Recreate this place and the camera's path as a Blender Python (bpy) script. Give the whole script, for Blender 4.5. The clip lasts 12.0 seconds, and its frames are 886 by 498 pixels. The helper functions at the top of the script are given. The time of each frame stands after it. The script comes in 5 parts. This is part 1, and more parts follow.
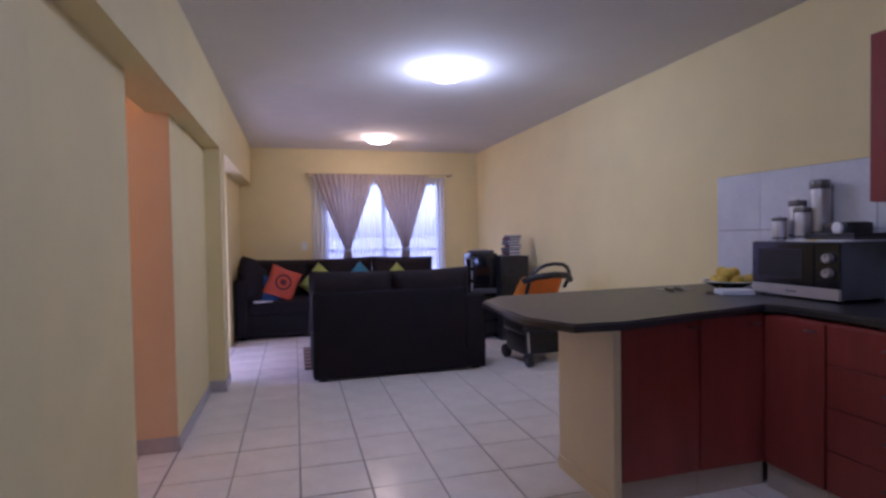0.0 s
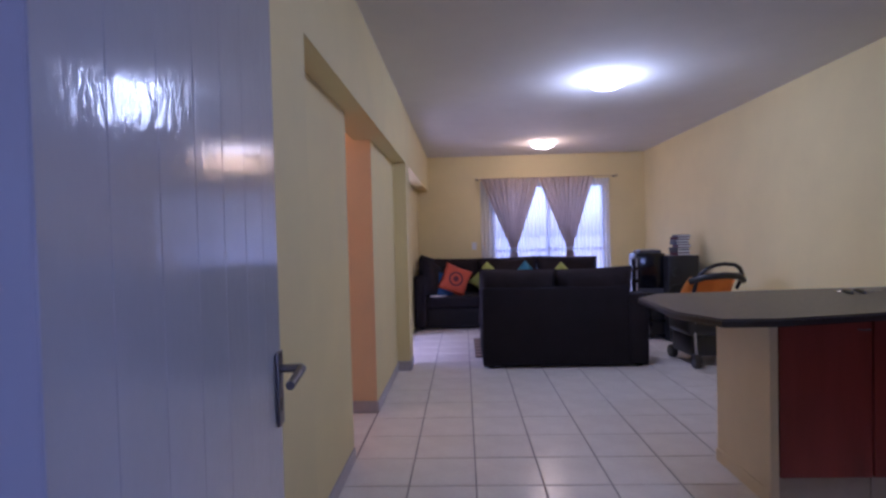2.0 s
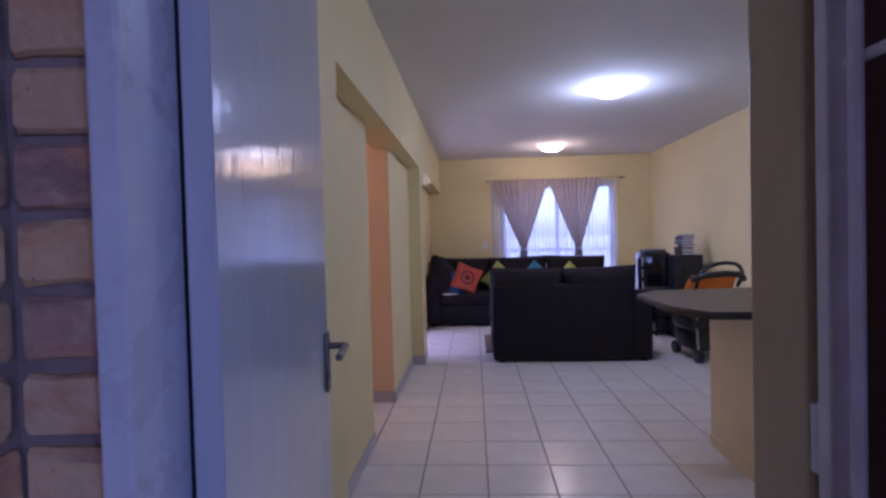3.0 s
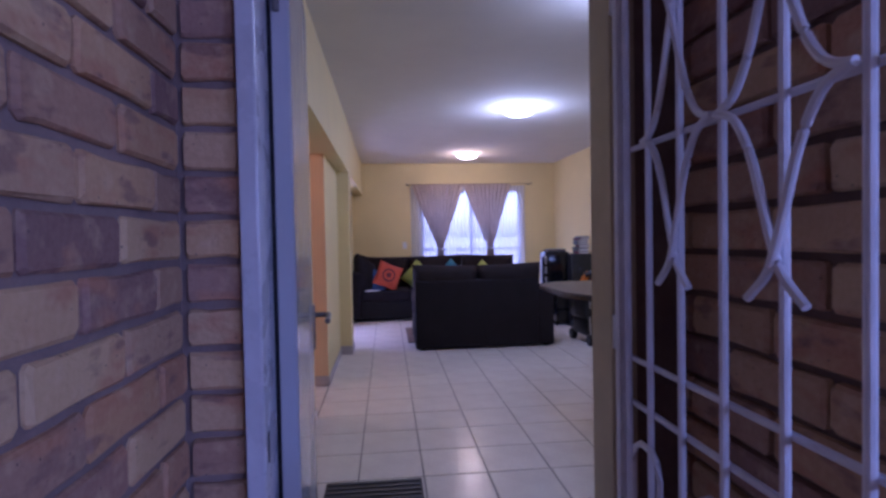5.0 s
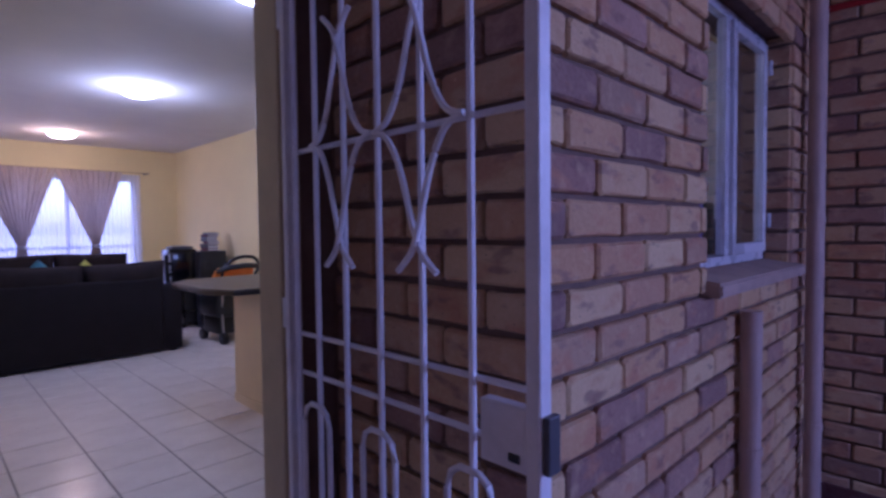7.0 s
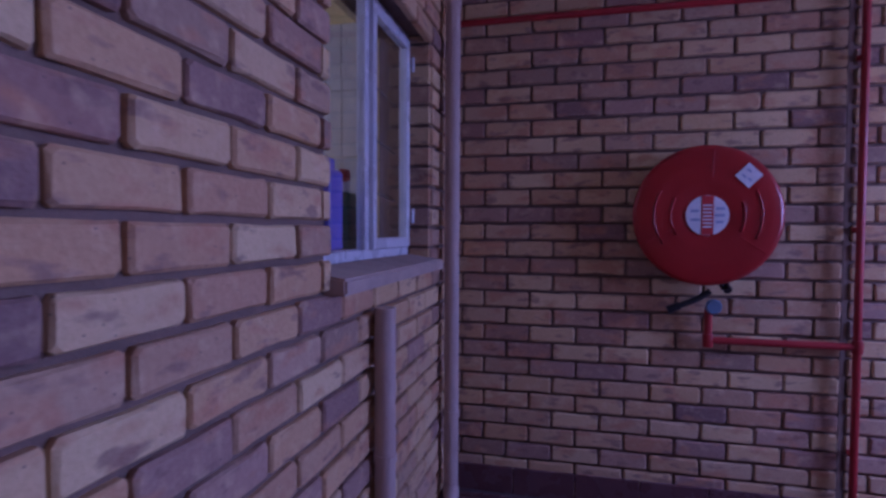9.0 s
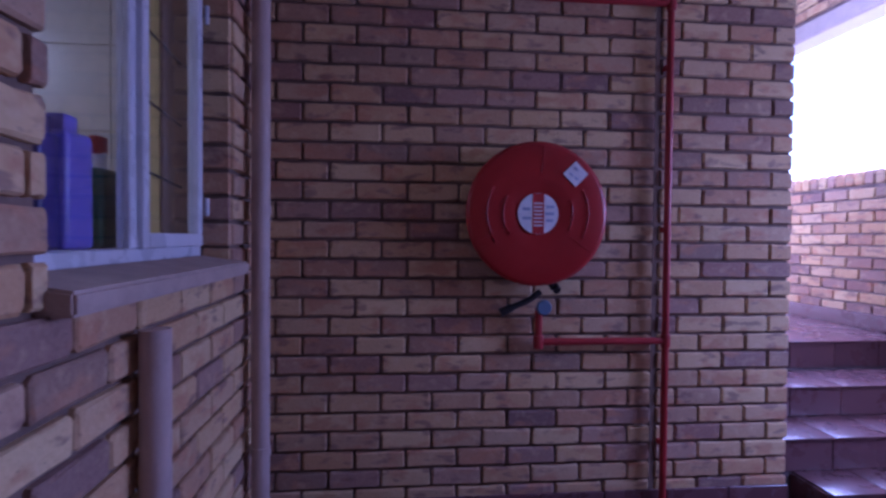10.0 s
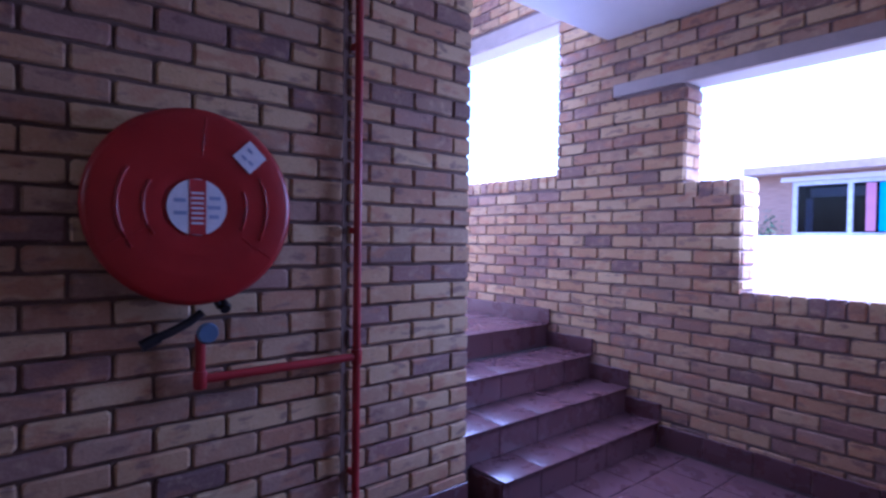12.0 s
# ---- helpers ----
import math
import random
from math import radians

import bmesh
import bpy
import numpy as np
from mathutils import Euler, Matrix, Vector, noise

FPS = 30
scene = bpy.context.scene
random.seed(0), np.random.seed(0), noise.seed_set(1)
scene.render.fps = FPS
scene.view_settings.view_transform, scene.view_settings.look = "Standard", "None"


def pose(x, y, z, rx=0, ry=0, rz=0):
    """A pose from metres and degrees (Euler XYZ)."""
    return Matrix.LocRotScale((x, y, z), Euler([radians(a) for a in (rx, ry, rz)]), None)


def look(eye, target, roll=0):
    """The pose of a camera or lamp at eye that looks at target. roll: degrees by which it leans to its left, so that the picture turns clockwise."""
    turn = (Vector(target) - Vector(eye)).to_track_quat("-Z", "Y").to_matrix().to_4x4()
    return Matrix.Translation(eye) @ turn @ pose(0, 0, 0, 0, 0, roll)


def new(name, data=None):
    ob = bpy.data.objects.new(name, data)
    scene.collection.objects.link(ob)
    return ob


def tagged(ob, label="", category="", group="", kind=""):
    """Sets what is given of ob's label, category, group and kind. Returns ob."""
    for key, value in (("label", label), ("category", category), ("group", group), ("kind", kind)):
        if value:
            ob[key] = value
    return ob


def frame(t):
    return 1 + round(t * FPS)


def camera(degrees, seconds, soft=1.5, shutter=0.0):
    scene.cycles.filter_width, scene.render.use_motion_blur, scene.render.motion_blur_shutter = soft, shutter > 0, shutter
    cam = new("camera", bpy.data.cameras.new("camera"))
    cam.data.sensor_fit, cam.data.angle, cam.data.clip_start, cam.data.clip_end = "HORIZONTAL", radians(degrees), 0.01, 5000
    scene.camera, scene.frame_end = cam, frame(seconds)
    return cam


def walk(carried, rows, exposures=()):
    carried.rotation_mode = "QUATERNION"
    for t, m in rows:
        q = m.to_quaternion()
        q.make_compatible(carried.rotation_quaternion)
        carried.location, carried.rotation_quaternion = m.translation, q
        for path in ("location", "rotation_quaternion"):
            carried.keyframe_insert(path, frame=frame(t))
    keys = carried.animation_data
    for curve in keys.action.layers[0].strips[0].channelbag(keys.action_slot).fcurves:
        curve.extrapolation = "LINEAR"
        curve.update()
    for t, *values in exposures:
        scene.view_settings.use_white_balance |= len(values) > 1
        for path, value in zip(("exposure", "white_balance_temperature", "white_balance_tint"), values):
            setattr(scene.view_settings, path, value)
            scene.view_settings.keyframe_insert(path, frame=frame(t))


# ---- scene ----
cam = camera(79.4, 12.0, 2.6, 0.25)
# seconds, x, y, z, yaw to the left of +y, pitch up, lean
PATH = [
    (0, 0.519, 0.703, 1.231, -15.51, -1.57, -0.95),
    (0.5, 0.527, 0.638, 1.226, -8.58, -1.27, -1.15),
    (1, 0.527, 0.538, 1.23, -3.23, -1.23, -1.26),
    (1.5, 0.508, 0.413, 1.241, 0.56, -1.2, -1.42),
    (2, 0.483, 0.297, 1.244, 2.19, -1.25, -1.42),
    (2.5, 0.487, 0.176, 1.253, 3.41, -1.27, -1.53),
    (4.5, 0.396, -0.379, 1.246, 0.72, -1.27, -1.16),
    (5, 0.353, -0.473, 1.244, -5.99, -1.39, -1.08),
    (5.5, 0.304, -0.504, 1.246, -15.68, -1.65, -0.87),
    (6, 0.235, -0.519, 1.239, -25.79, -1.82, -0.62),
    (6.5, 0.202, -0.539, 1.239, -35.57, -2.05, -0.67),
    (7, 0.204, -0.554, 1.231, -44.94, -2.23, -0.62),
    (7.5, 0.266, -0.584, 1.223, -53.33, -2.49, -0.43),
    (9.5, 0.754, -0.583, 1.167, -85.64, -1.48, 0.42),
    (10, 0.927, -0.545, 1.156, -95.49, -1.27, 0.53),
    (10.5, 1.077, -0.578, 1.169, -103.7, -1.34, 0.59),
    (11, 1.203, -0.638, 1.158, -112.22, -1.08, 0.63),
    (11.5, 1.313, -0.668, 1.169, -121.18, -1.11, 0.7),
    (12, 1.38, -0.706, 1.172, -129.25, -1.14, 0.72),
]
walk(cam, [(t, pose(x, y, z, 0, 0, yaw) @ pose(0, 0, 0, 90 + pitch) @ pose(0, 0, 0, 0, 0, lean)) for t, x, y, z, yaw, pitch, lean in PATH],
     [(0.0, 2.49, 4600, 50), (2.5, 2.42, 4480, 49), (4.5, 2.5, 4430, 54), (6.5, 2.5, 4470, 58), (9.5, 2.62, 4520, 64), (10.0, 2.63, 4530, 58), (11.0, 2.6, 4400, 56), (12.0, 2.52, 4370, 43)])

# ---- light ----
world = bpy.data.worlds.new("world")
scene.world = world
world.use_nodes = True
wn, wl = world.node_tree.nodes, world.node_tree.links
sky = wn.new("ShaderNodeTexSky")
sky.sky_type, sky.sun_disc, sky.sun_elevation, sky.sun_rotation = "NISHITA", False, radians(50), radians(270)
sky.air_density, sky.dust_density = 1.2, 2.5
wl.new(sky.outputs["Color"], wn["Background"].inputs["Color"])
wn["Background"].inputs["Strength"].default_value = 0.15

sun = new("sun", bpy.data.lights.new("sun", "SUN"))
sun.data.energy, sun.data.angle, sun.data.color = 3.2, radians(0.6), (1.0, 0.95, 0.88)
sun.matrix_world = look((0, 0, 0), (0.62, 0.04, -0.76))


def lamp(name, x, y, z, watts, colour, radius=0.13):
    ob = new(name, bpy.data.lights.new(name, "POINT"))
    ob.data.energy, ob.data.color, ob.data.shadow_soft_size = watts, colour, radius
    ob.location = (x, y, z)


COOL, WARM = (0.96, 1.0, 0.80), (1.0, 0.63, 0.22)


def skylight(name, x, y, z, target, wide, high, watts):
    """Stands in for the sky's light in an opening."""
    ob = new(name, bpy.data.lights.new(name, "AREA"))
    ob.data.shape, ob.data.size, ob.data.size_y = "RECTANGLE", wide, high
    ob.data.energy, ob.data.color = watts, (0.74, 0.83, 1.0)
    ob.matrix_world = look((x, y, z), target)


skylight("sky_long_opening", 2.3, -4.16, 1.53, (2.75, -2.7, 0.1), 0.75, 1.1, 5.3)
skylight("sky_stair_opening", 4.68, -4.16, 2.26, (4.2, -2.9, 0.7), 1.15, 1.0, 14.0)
# Fill lamp at an unseen opening, both added to brighten the side room.
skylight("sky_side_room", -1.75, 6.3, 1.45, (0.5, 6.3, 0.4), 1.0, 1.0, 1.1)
lamp("lamp_cool", 1.65, 4.6, 2.28, 2.15, COOL)
lamp("lamp_warm", 1.57, 7.45, 2.28, 1.5, WARM)
lamp("lamp_kitchen", 1.5, 2.05, 2.28, 0.8, COOL)
# Passage lamp is unseen, added to warm the peach walls; it has no fitting.
lamp("lamp_passage", -1.5, 3.65, 2.1, 1.9, (1.0, 0.78, 0.40))


# ---- building blocks ----
def part(name, bm, mat, parent=None, label="", kind=""):
    me = bpy.data.meshes.new(name)
    bm.normal_update()
    bm.to_mesh(me)
    bm.free()
    me.materials.append(mat)
    ob = new(name, me)
    if parent:
        ob.parent = parent
    return tagged(ob, label=label, kind=kind)


def thing(name, loc, label, category, group="", rz=0):
    ob = new(name)
    ob.empty_display_size = 0.1
    ob.matrix_basis = pose(*loc, 0, 0, rz)
    return tagged(ob, label=label, category=category, group=group)


def add_box(bm, x0, x1, y0, y1, z0, z1, m=None):
    vs = [bm.verts.new((x, y, z)) for z in (z0, z1) for y in (y0, y1) for x in (x0, x1)]
    for f in ((0, 2, 3, 1), (4, 5, 7, 6), (0, 1, 5, 4), (2, 6, 7, 3), (0, 4, 6, 2), (1, 3, 7, 5)):
        bm.faces.new([vs[i] for i in f])
    if m is not None:
        bmesh.ops.transform(bm, matrix=m, verts=vs)
    return vs


def box(x0, x1, y0, y1, z0, z1, bevel=0.0, seg=2, m=None):
    bm = bmesh.new()
    add_box(bm, min(x0, x1), max(x0, x1), min(y0, y1), max(y0, y1), min(z0, z1), max(z0, z1))
    if bevel:
        bmesh.ops.bevel(bm, geom=bm.edges[:], offset=bevel, segments=seg, affect="EDGES", profile=0.6)
    if m is not None:
        bmesh.ops.transform(bm, matrix=m, verts=bm.verts[:])
    return bm


def smooth(ob, angle=40):
    for p in ob.data.polygons:
        p.use_smooth = True
    ob.data.set_sharp_from_angle(angle=radians(angle))
    return ob


def tube(points, r, sides=10, closed=False):
    """A round bar along the points."""
    bm = bmesh.new()
    pts = [Vector(p) for p in points]
    n, rings = len(pts), []
    for i, p in enumerate(pts):
        a = pts[i - 1] if (i or closed) else p
        b = pts[(i + 1) % n] if (i < n - 1 or closed) else p
        d = (b - a).normalized()
        up = Vector((0, 0, 1)) if abs(d.z) < 0.9 else Vector((0, 1, 0))
        u = d.cross(up).normalized()
        v = u.cross(d).normalized()
        rings.append([bm.verts.new(p + r * (math.cos(k * math.tau / sides) * u + math.sin(k * math.tau / sides) * v)) for k in range(sides)])
    for i in range(n if closed else n - 1):
        a, b = rings[i], rings[(i + 1) % n]
        for k in range(sides):
            bm.faces.new((a[k], a[(k + 1) % sides], b[(k + 1) % sides], b[k]))
    if not closed:
        bm.faces.new(rings[0])
        bm.faces.new(rings[-1][::-1])
    bmesh.ops.recalc_face_normals(bm, faces=bm.faces[:])
    return bm


def lathe(profile, sides=32, m=None):
    """Turns (radius, height) pairs round z."""
    bm = bmesh.new()
    rings = []
    for r, z in profile:
        if r < 1e-5:
            rings.append([bm.verts.new((0, 0, z))])
        else:
            rings.append([bm.verts.new((r * math.cos(k * math.tau / sides), r * math.sin(k * math.tau / sides), z)) for k in range(sides)])
    for a, b in zip(rings, rings[1:]):
        for k in range(sides):
            q = [a[k % len(a)], a[(k + 1) % len(a)], b[(k + 1) % len(b)], b[k % len(b)]]
            q = [v for i, v in enumerate(q) if v not in q[:i]]
            if len(q) > 2:
                bm.faces.new(q)
    bmesh.ops.recalc_face_normals(bm, faces=bm.faces[:])
    if m is not None:
        bmesh.ops.transform(bm, matrix=m, verts=bm.verts[:])
    return bm


def pillow(w, h, d, n=12, pinch=0.9, power=0.5):
    """A soft cushion in the xz plane, w wide, h high, d thick, its middle at the origin."""
    bm = bmesh.new()
    grids = []
    for side in (-1, 1):
        g = []
        for j in range(n + 1):
            row = []
            for i in range(n + 1):
                u, v = 2 * i / n - 1, 2 * j / n - 1
                k = max(0.0, (1 - u**4) * (1 - v**4)) ** power
                s = 1 - (1 - pinch) * (1 - abs(u * v)) * 0.6
                row.append(bm.verts.new((u * w / 2 * s, side * d / 2 * k, v * h / 2 * s)))
            g.append(row)
        grids.append(g)
        for j in range(n):
            for i in range(n):
                q = [g[j][i], g[j][i + 1], g[j + 1][i + 1], g[j + 1][i]]
                bm.faces.new(q if side < 0 else q[::-1])
    bmesh.ops.remove_doubles(bm, verts=bm.verts[:], dist=0.002)
    return bm


# ---- materials ----
def material(name, base, rough=0.6, metal=0.0, spec=0.5):
    mat = bpy.data.materials.new(name)
    mat.use_nodes = True
    b = mat.node_tree.nodes["Principled BSDF"]
    b.inputs["Base Color"].default_value = (*base, 1)
    b.inputs["Roughness"].default_value, b.inputs["Metallic"].default_value = rough, metal
    b.inputs["Specular IOR Level"].default_value = spec
    return mat, mat.node_tree.nodes, mat.node_tree.links, b


def mixed(nodes, links, fac, a, b, mode="MIX"):
    m = nodes.new("ShaderNodeMix")
    m.data_type, m.blend_type = "RGBA", mode
    for socket, value in ((m.inputs[0], fac), (m.inputs[6], a), (m.inputs[7], b)):
        if hasattr(value, "is_linked"):
            links.new(value, socket)
        else:
            socket.default_value = value if isinstance(value, (int, float)) else (*value, 1)
    return m.outputs[2]


def noise_node(nodes, links, scale, detail=4, rough=0.6, coords="Object", stretch=None):
    tc = nodes.new("ShaderNodeTexCoord")
    n = nodes.new("ShaderNodeTexNoise")
    n.inputs["Scale"].default_value, n.inputs["Detail"].default_value, n.inputs["Roughness"].default_value = scale, detail, rough
    if stretch:
        mp = nodes.new("ShaderNodeMapping")
        mp.inputs["Scale"].default_value = stretch
        links.new(tc.outputs[coords], mp.inputs["Vector"])
        links.new(mp.outputs["Vector"], n.inputs["Vector"])
    else:
        links.new(tc.outputs[coords], n.inputs["Vector"])
    return n.outputs["Fac"]


def ramp(nodes, links, fac, stops):
    r = nodes.new("ShaderNodeValToRGB")
    while len(r.color_ramp.elements) < len(stops):
        r.color_ramp.elements.new(0.5)
    for e, (p, c) in zip(r.color_ramp.elements, stops):
        e.position, e.color = p, (*c, 1) if len(c) == 3 else c
    links.new(fac, r.inputs["Fac"])
    return r.outputs["Color"]


def bump(nodes, links, b, height, strength=0.2, distance=0.01):
    n = nodes.new("ShaderNodeBump")
    n.inputs["Strength"].default_value, n.inputs["Distance"].default_value = strength, distance
    links.new(height, n.inputs["Height"])
    links.new(n.outputs["Normal"], b.inputs["Normal"])


def plain(name, base, rough=0.6, metal=0.0, vary=0.12, scale=6.0, fine=60.0, bumpy=0.1, dist=0.004, spec=0.5, stretch=None):
    """Paint, plastic, cloth or metal with stains at one scale and grain at another."""
    mat, n, l, b = material(name, base, rough, metal, spec)
    big, small = noise_node(n, l, scale, 5, stretch=stretch), noise_node(n, l, fine, 3, stretch=stretch)
    dark = tuple(c * (1 - vary) for c in base)
    light = tuple(min(1, c * (1 + vary * 0.6)) for c in base)
    c = mixed(n, l, ramp(n, l, big, [(0.3, (0, 0, 0)), (0.7, (1, 1, 1))]), dark, light)
    c = mixed(n, l, 0.18, c, ramp(n, l, small, [(0.3, dark), (0.7, light)]))
    l.new(c, b.inputs["Base Color"])
    rr = n.new("ShaderNodeMapRange")
    rr.inputs["To Min"].default_value, rr.inputs["To Max"].default_value = max(0.02, rough - 0.1), min(1, rough + 0.1)
    l.new(big, rr.inputs["Value"])
    l.new(rr.outputs["Result"], b.inputs["Roughness"])
    if bumpy:
        bump(n, l, b, small, bumpy, dist)
    return mat


def random_fac(nodes, links):
    """A random number for each piece, be it an object or an island of a joined mesh."""
    info, geo, add, fr = nodes.new("ShaderNodeObjectInfo"), nodes.new("ShaderNodeNewGeometry"), nodes.new("ShaderNodeMath"), nodes.new("ShaderNodeMath")
    add.operation, fr.operation = "ADD", "FRACT"
    links.new(info.outputs["Random"], add.inputs[0])
    links.new(geo.outputs["Random Per Island"], add.inputs[1])
    links.new(add.outputs[0], fr.inputs[0])
    return fr.outputs[0]


def brick_material():
    mat, n, l, b = material("clay_brick", (0.4, 0.3, 0.22), 0.85)
    r = random_fac(n, l)
    tone = ramp(n, l, r, [(0.0, (0.68, 0.49, 0.25)), (0.14, (0.54, 0.31, 0.14)), (0.26, (0.70, 0.52, 0.27)), (0.38, (0.46, 0.23, 0.12)), (0.48, (0.64, 0.43, 0.20)), (0.58, (0.31, 0.155, 0.12)),
                          (0.68, (0.66, 0.47, 0.24)), (0.78, (0.42, 0.25, 0.18)), (0.88, (0.21, 0.115, 0.10)), (0.95, (0.60, 0.40, 0.21)), (1.0, (0.40, 0.19, 0.10))])
    geo = n.new("ShaderNodeNewGeometry")

    def at(kind, scale, detail=2, stretch=1.0):
        t = n.new(kind)
        t.inputs["Scale"].default_value = scale
        if kind == "ShaderNodeTexNoise":
            t.inputs["Detail"].default_value = detail
        flat = n.new("ShaderNodeMapping")
        flat.inputs["Scale"].default_value = (1, 1, stretch)
        l.new(geo.outputs["Position"], flat.inputs["Vector"])
        l.new(flat.outputs["Vector"], t.inputs["Vector"])
        return t.outputs[0]

    blush, soot, fine = at("ShaderNodeTexNoise", 7, 2, 2.2), at("ShaderNodeTexNoise", 9, 3, 2.6), at("ShaderNodeTexNoise", 95, 5)
    c = mixed(n, l, ramp(n, l, blush, [(0.54, (0, 0, 0)), (0.66, (0.7, 0.7, 0.7))]), tone, (0.50, 0.23, 0.11))
    c = mixed(n, l, ramp(n, l, soot, [(0.57, (0, 0, 0)), (0.66, (0.65, 0.65, 0.65))]), c, (0.20, 0.105, 0.09))
    c = mixed(n, l, ramp(n, l, at("ShaderNodeTexNoise", 22, 4), [(0.54, (0, 0, 0)), (0.72, (0.45, 0.45, 0.45))]), c, (0.70, 0.52, 0.30))
    c = mixed(n, l, 0.14, c, ramp(n, l, fine, [(0.3, (0.2, 0.13, 0.1)), (0.7, (0.64, 0.5, 0.36))]))
    c = mixed(n, l, ramp(n, l, at("ShaderNodeTexVoronoi", 38), [(0.04, (0.75, 0.75, 0.75)), (0.10, (0, 0, 0))]), c, (0.11, 0.08, 0.07))
    l.new(c, b.inputs["Base Color"])
    bump(n, l, b, fine, 0.55, 0.004)
    return mat


def tile_material(name, base, dark, rough, spec=0.5):
    mat, n, l, b = material(name, base, rough, 0, spec)
    r = random_fac(n, l)
    big, fine = noise_node(n, l, 5, 5, 0.65), noise_node(n, l, 40, 4)
    c = mixed(n, l, ramp(n, l, big, [(0.35, (0, 0, 0)), (0.7, (1, 1, 1))]), dark, base)
    c = mixed(n, l, 0.2, c, ramp(n, l, fine, [(0.35, dark), (0.65, base)]))
    c = mixed(n, l, ramp(n, l, r, [(0, (0, 0, 0)), (1, (0.22, 0.22, 0.22))]), c, dark)
    l.new(c, b.inputs["Base Color"])
    rr = n.new("ShaderNodeMapRange")
    rr.inputs["To Min"].default_value, rr.inputs["To Max"].default_value = rough * 0.75, rough * 1.4
    l.new(big, rr.inputs["Value"])
    l.new(rr.outputs["Result"], b.inputs["Roughness"])
    bump(n, l, b, fine, 0.06, 0.002)
    return mat


def glow(name, colour, strength):
    mat, n, l, b = material(name, colour, 0.4)
    b.inputs["Emission Color"].default_value = (*colour, 1)
    b.inputs["Emission Strength"].default_value = strength
    return mat


def glass(name, tint=(0.95, 0.97, 0.97), rough=0.0):
    mat, n, l, b = material(name, tint, rough)
    b.inputs["Transmission Weight"].default_value = 1.0
    b.inputs["IOR"].default_value = 1.45
    return mat


def sheer_material():
    mat, n, l, b = material("sheer_cloth", (0.85, 0.86, 0.9), 0.9)
    tr, mx, tp = n.new("ShaderNodeBsdfTranslucent"), n.new("ShaderNodeMixShader"), n.new("ShaderNodeBsdfTransparent")
    mx2 = n.new("ShaderNodeMixShader")
    tr.inputs["Color"].default_value = (0.9, 0.9, 0.93, 1)
    mx.inputs[0].default_value, mx2.inputs[0].default_value = 0.6, 0.35
    l.new(b.outputs[0], mx.inputs[1])
    l.new(tr.outputs[0], mx.inputs[2])
    l.new(mx.outputs[0], mx2.inputs[1])
    l.new(tp.outputs[0], mx2.inputs[2])
    l.new(mx2.outputs[0], n["Material Output"].inputs["Surface"])
    return mat


def drape_material():
    mat, n, l, b = material("drape_cloth", (0.42, 0.33, 0.27), 0.85)
    tr, mx = n.new("ShaderNodeBsdfTranslucent"), n.new("ShaderNodeMixShader")
    weave = noise_node(n, l, 30, 3, 0.6, "Object", (1, 1, 0.15))
    c = ramp(n, l, weave, [(0.3, (0.50, 0.41, 0.35)), (0.7, (0.64, 0.54, 0.47))])
    l.new(c, b.inputs["Base Color"])
    l.new(c, tr.inputs["Color"])
    mx.inputs[0].default_value = 0.35
    l.new(b.outputs[0], mx.inputs[1])
    l.new(tr.outputs[0], mx.inputs[2])
    l.new(mx.outputs[0], n["Material Output"].inputs["Surface"])
    return mat


BRICK = brick_material()
PALE_MORTAR = plain("pale_mortar", (0.28, 0.21, 0.185), 0.95, vary=0.3, scale=8, fine=120, bumpy=0.5)
MORTAR = plain("mortar", (0.21, 0.14, 0.105), 0.95, vary=0.3, scale=8, fine=120, bumpy=0.5)
YELLOW = plain("yellow_wall_paint", (0.78, 0.66, 0.31), 0.7, vary=0.05, scale=2.5, fine=140, bumpy=0.12, dist=0.003)
PEACH = plain("peach_wall_paint", (0.80, 0.56, 0.30), 0.7, vary=0.05, scale=2.5, fine=140, bumpy=0.1)
PINK = plain("pale_pink_paint", (0.78, 0.66, 0.66), 0.6, vary=0.05, scale=2.5)
CEILING = plain("ceiling_plaster", (0.72, 0.69, 0.62), 0.9, vary=0.05, scale=3, fine=160, bumpy=0.5, dist=0.006)
SLAB = plain("painted_concrete", (0.74, 0.73, 0.72), 0.8, vary=0.07, scale=2.5, fine=60, bumpy=0.25)
FLOOR_TILE = tile_material("cream_floor_tile", (0.83, 0.78, 0.70), (0.72, 0.66, 0.60), 0.2)
WALL_TILE = tile_material("marbled_wall_tile", (0.74, 0.74, 0.76), (0.60, 0.61, 0.65), 0.22)
SKIRT_TILE = tile_material("skirting_tile", (0.52, 0.46, 0.46), (0.42, 0.37, 0.38), 0.3)
RED_TILE = tile_material("oxblood_floor_tile", (0.15, 0.07, 0.07), (0.128, 0.058, 0.06), 0.26)
GROUT = plain("grout", (0.26, 0.23, 0.22), 0.95, vary=0.25, scale=20, bumpy=0.3)
GREY_GROUT = plain("dark_grout", (0.16, 0.12, 0.12), 0.95, vary=0.25, scale=20, bumpy=0.3)
SOFA = plain("black_brown_cloth", (0.014, 0.011, 0.014), 0.85, vary=0.35, scale=5, fine=320, bumpy=0.6, dist=0.003, spec=0.25)
SOFA_SOFT = plain("dark_brown_cushion_cloth", (0.022, 0.016, 0.017), 0.9, vary=0.4, scale=6, fine=320, bumpy=0.6, dist=0.003, spec=0.2)
SOFA_DARK = plain("black_base_cloth", (0.012, 0.011, 0.012), 0.8, vary=0.3, scale=6, fine=320, bumpy=0.5, spec=0.25)
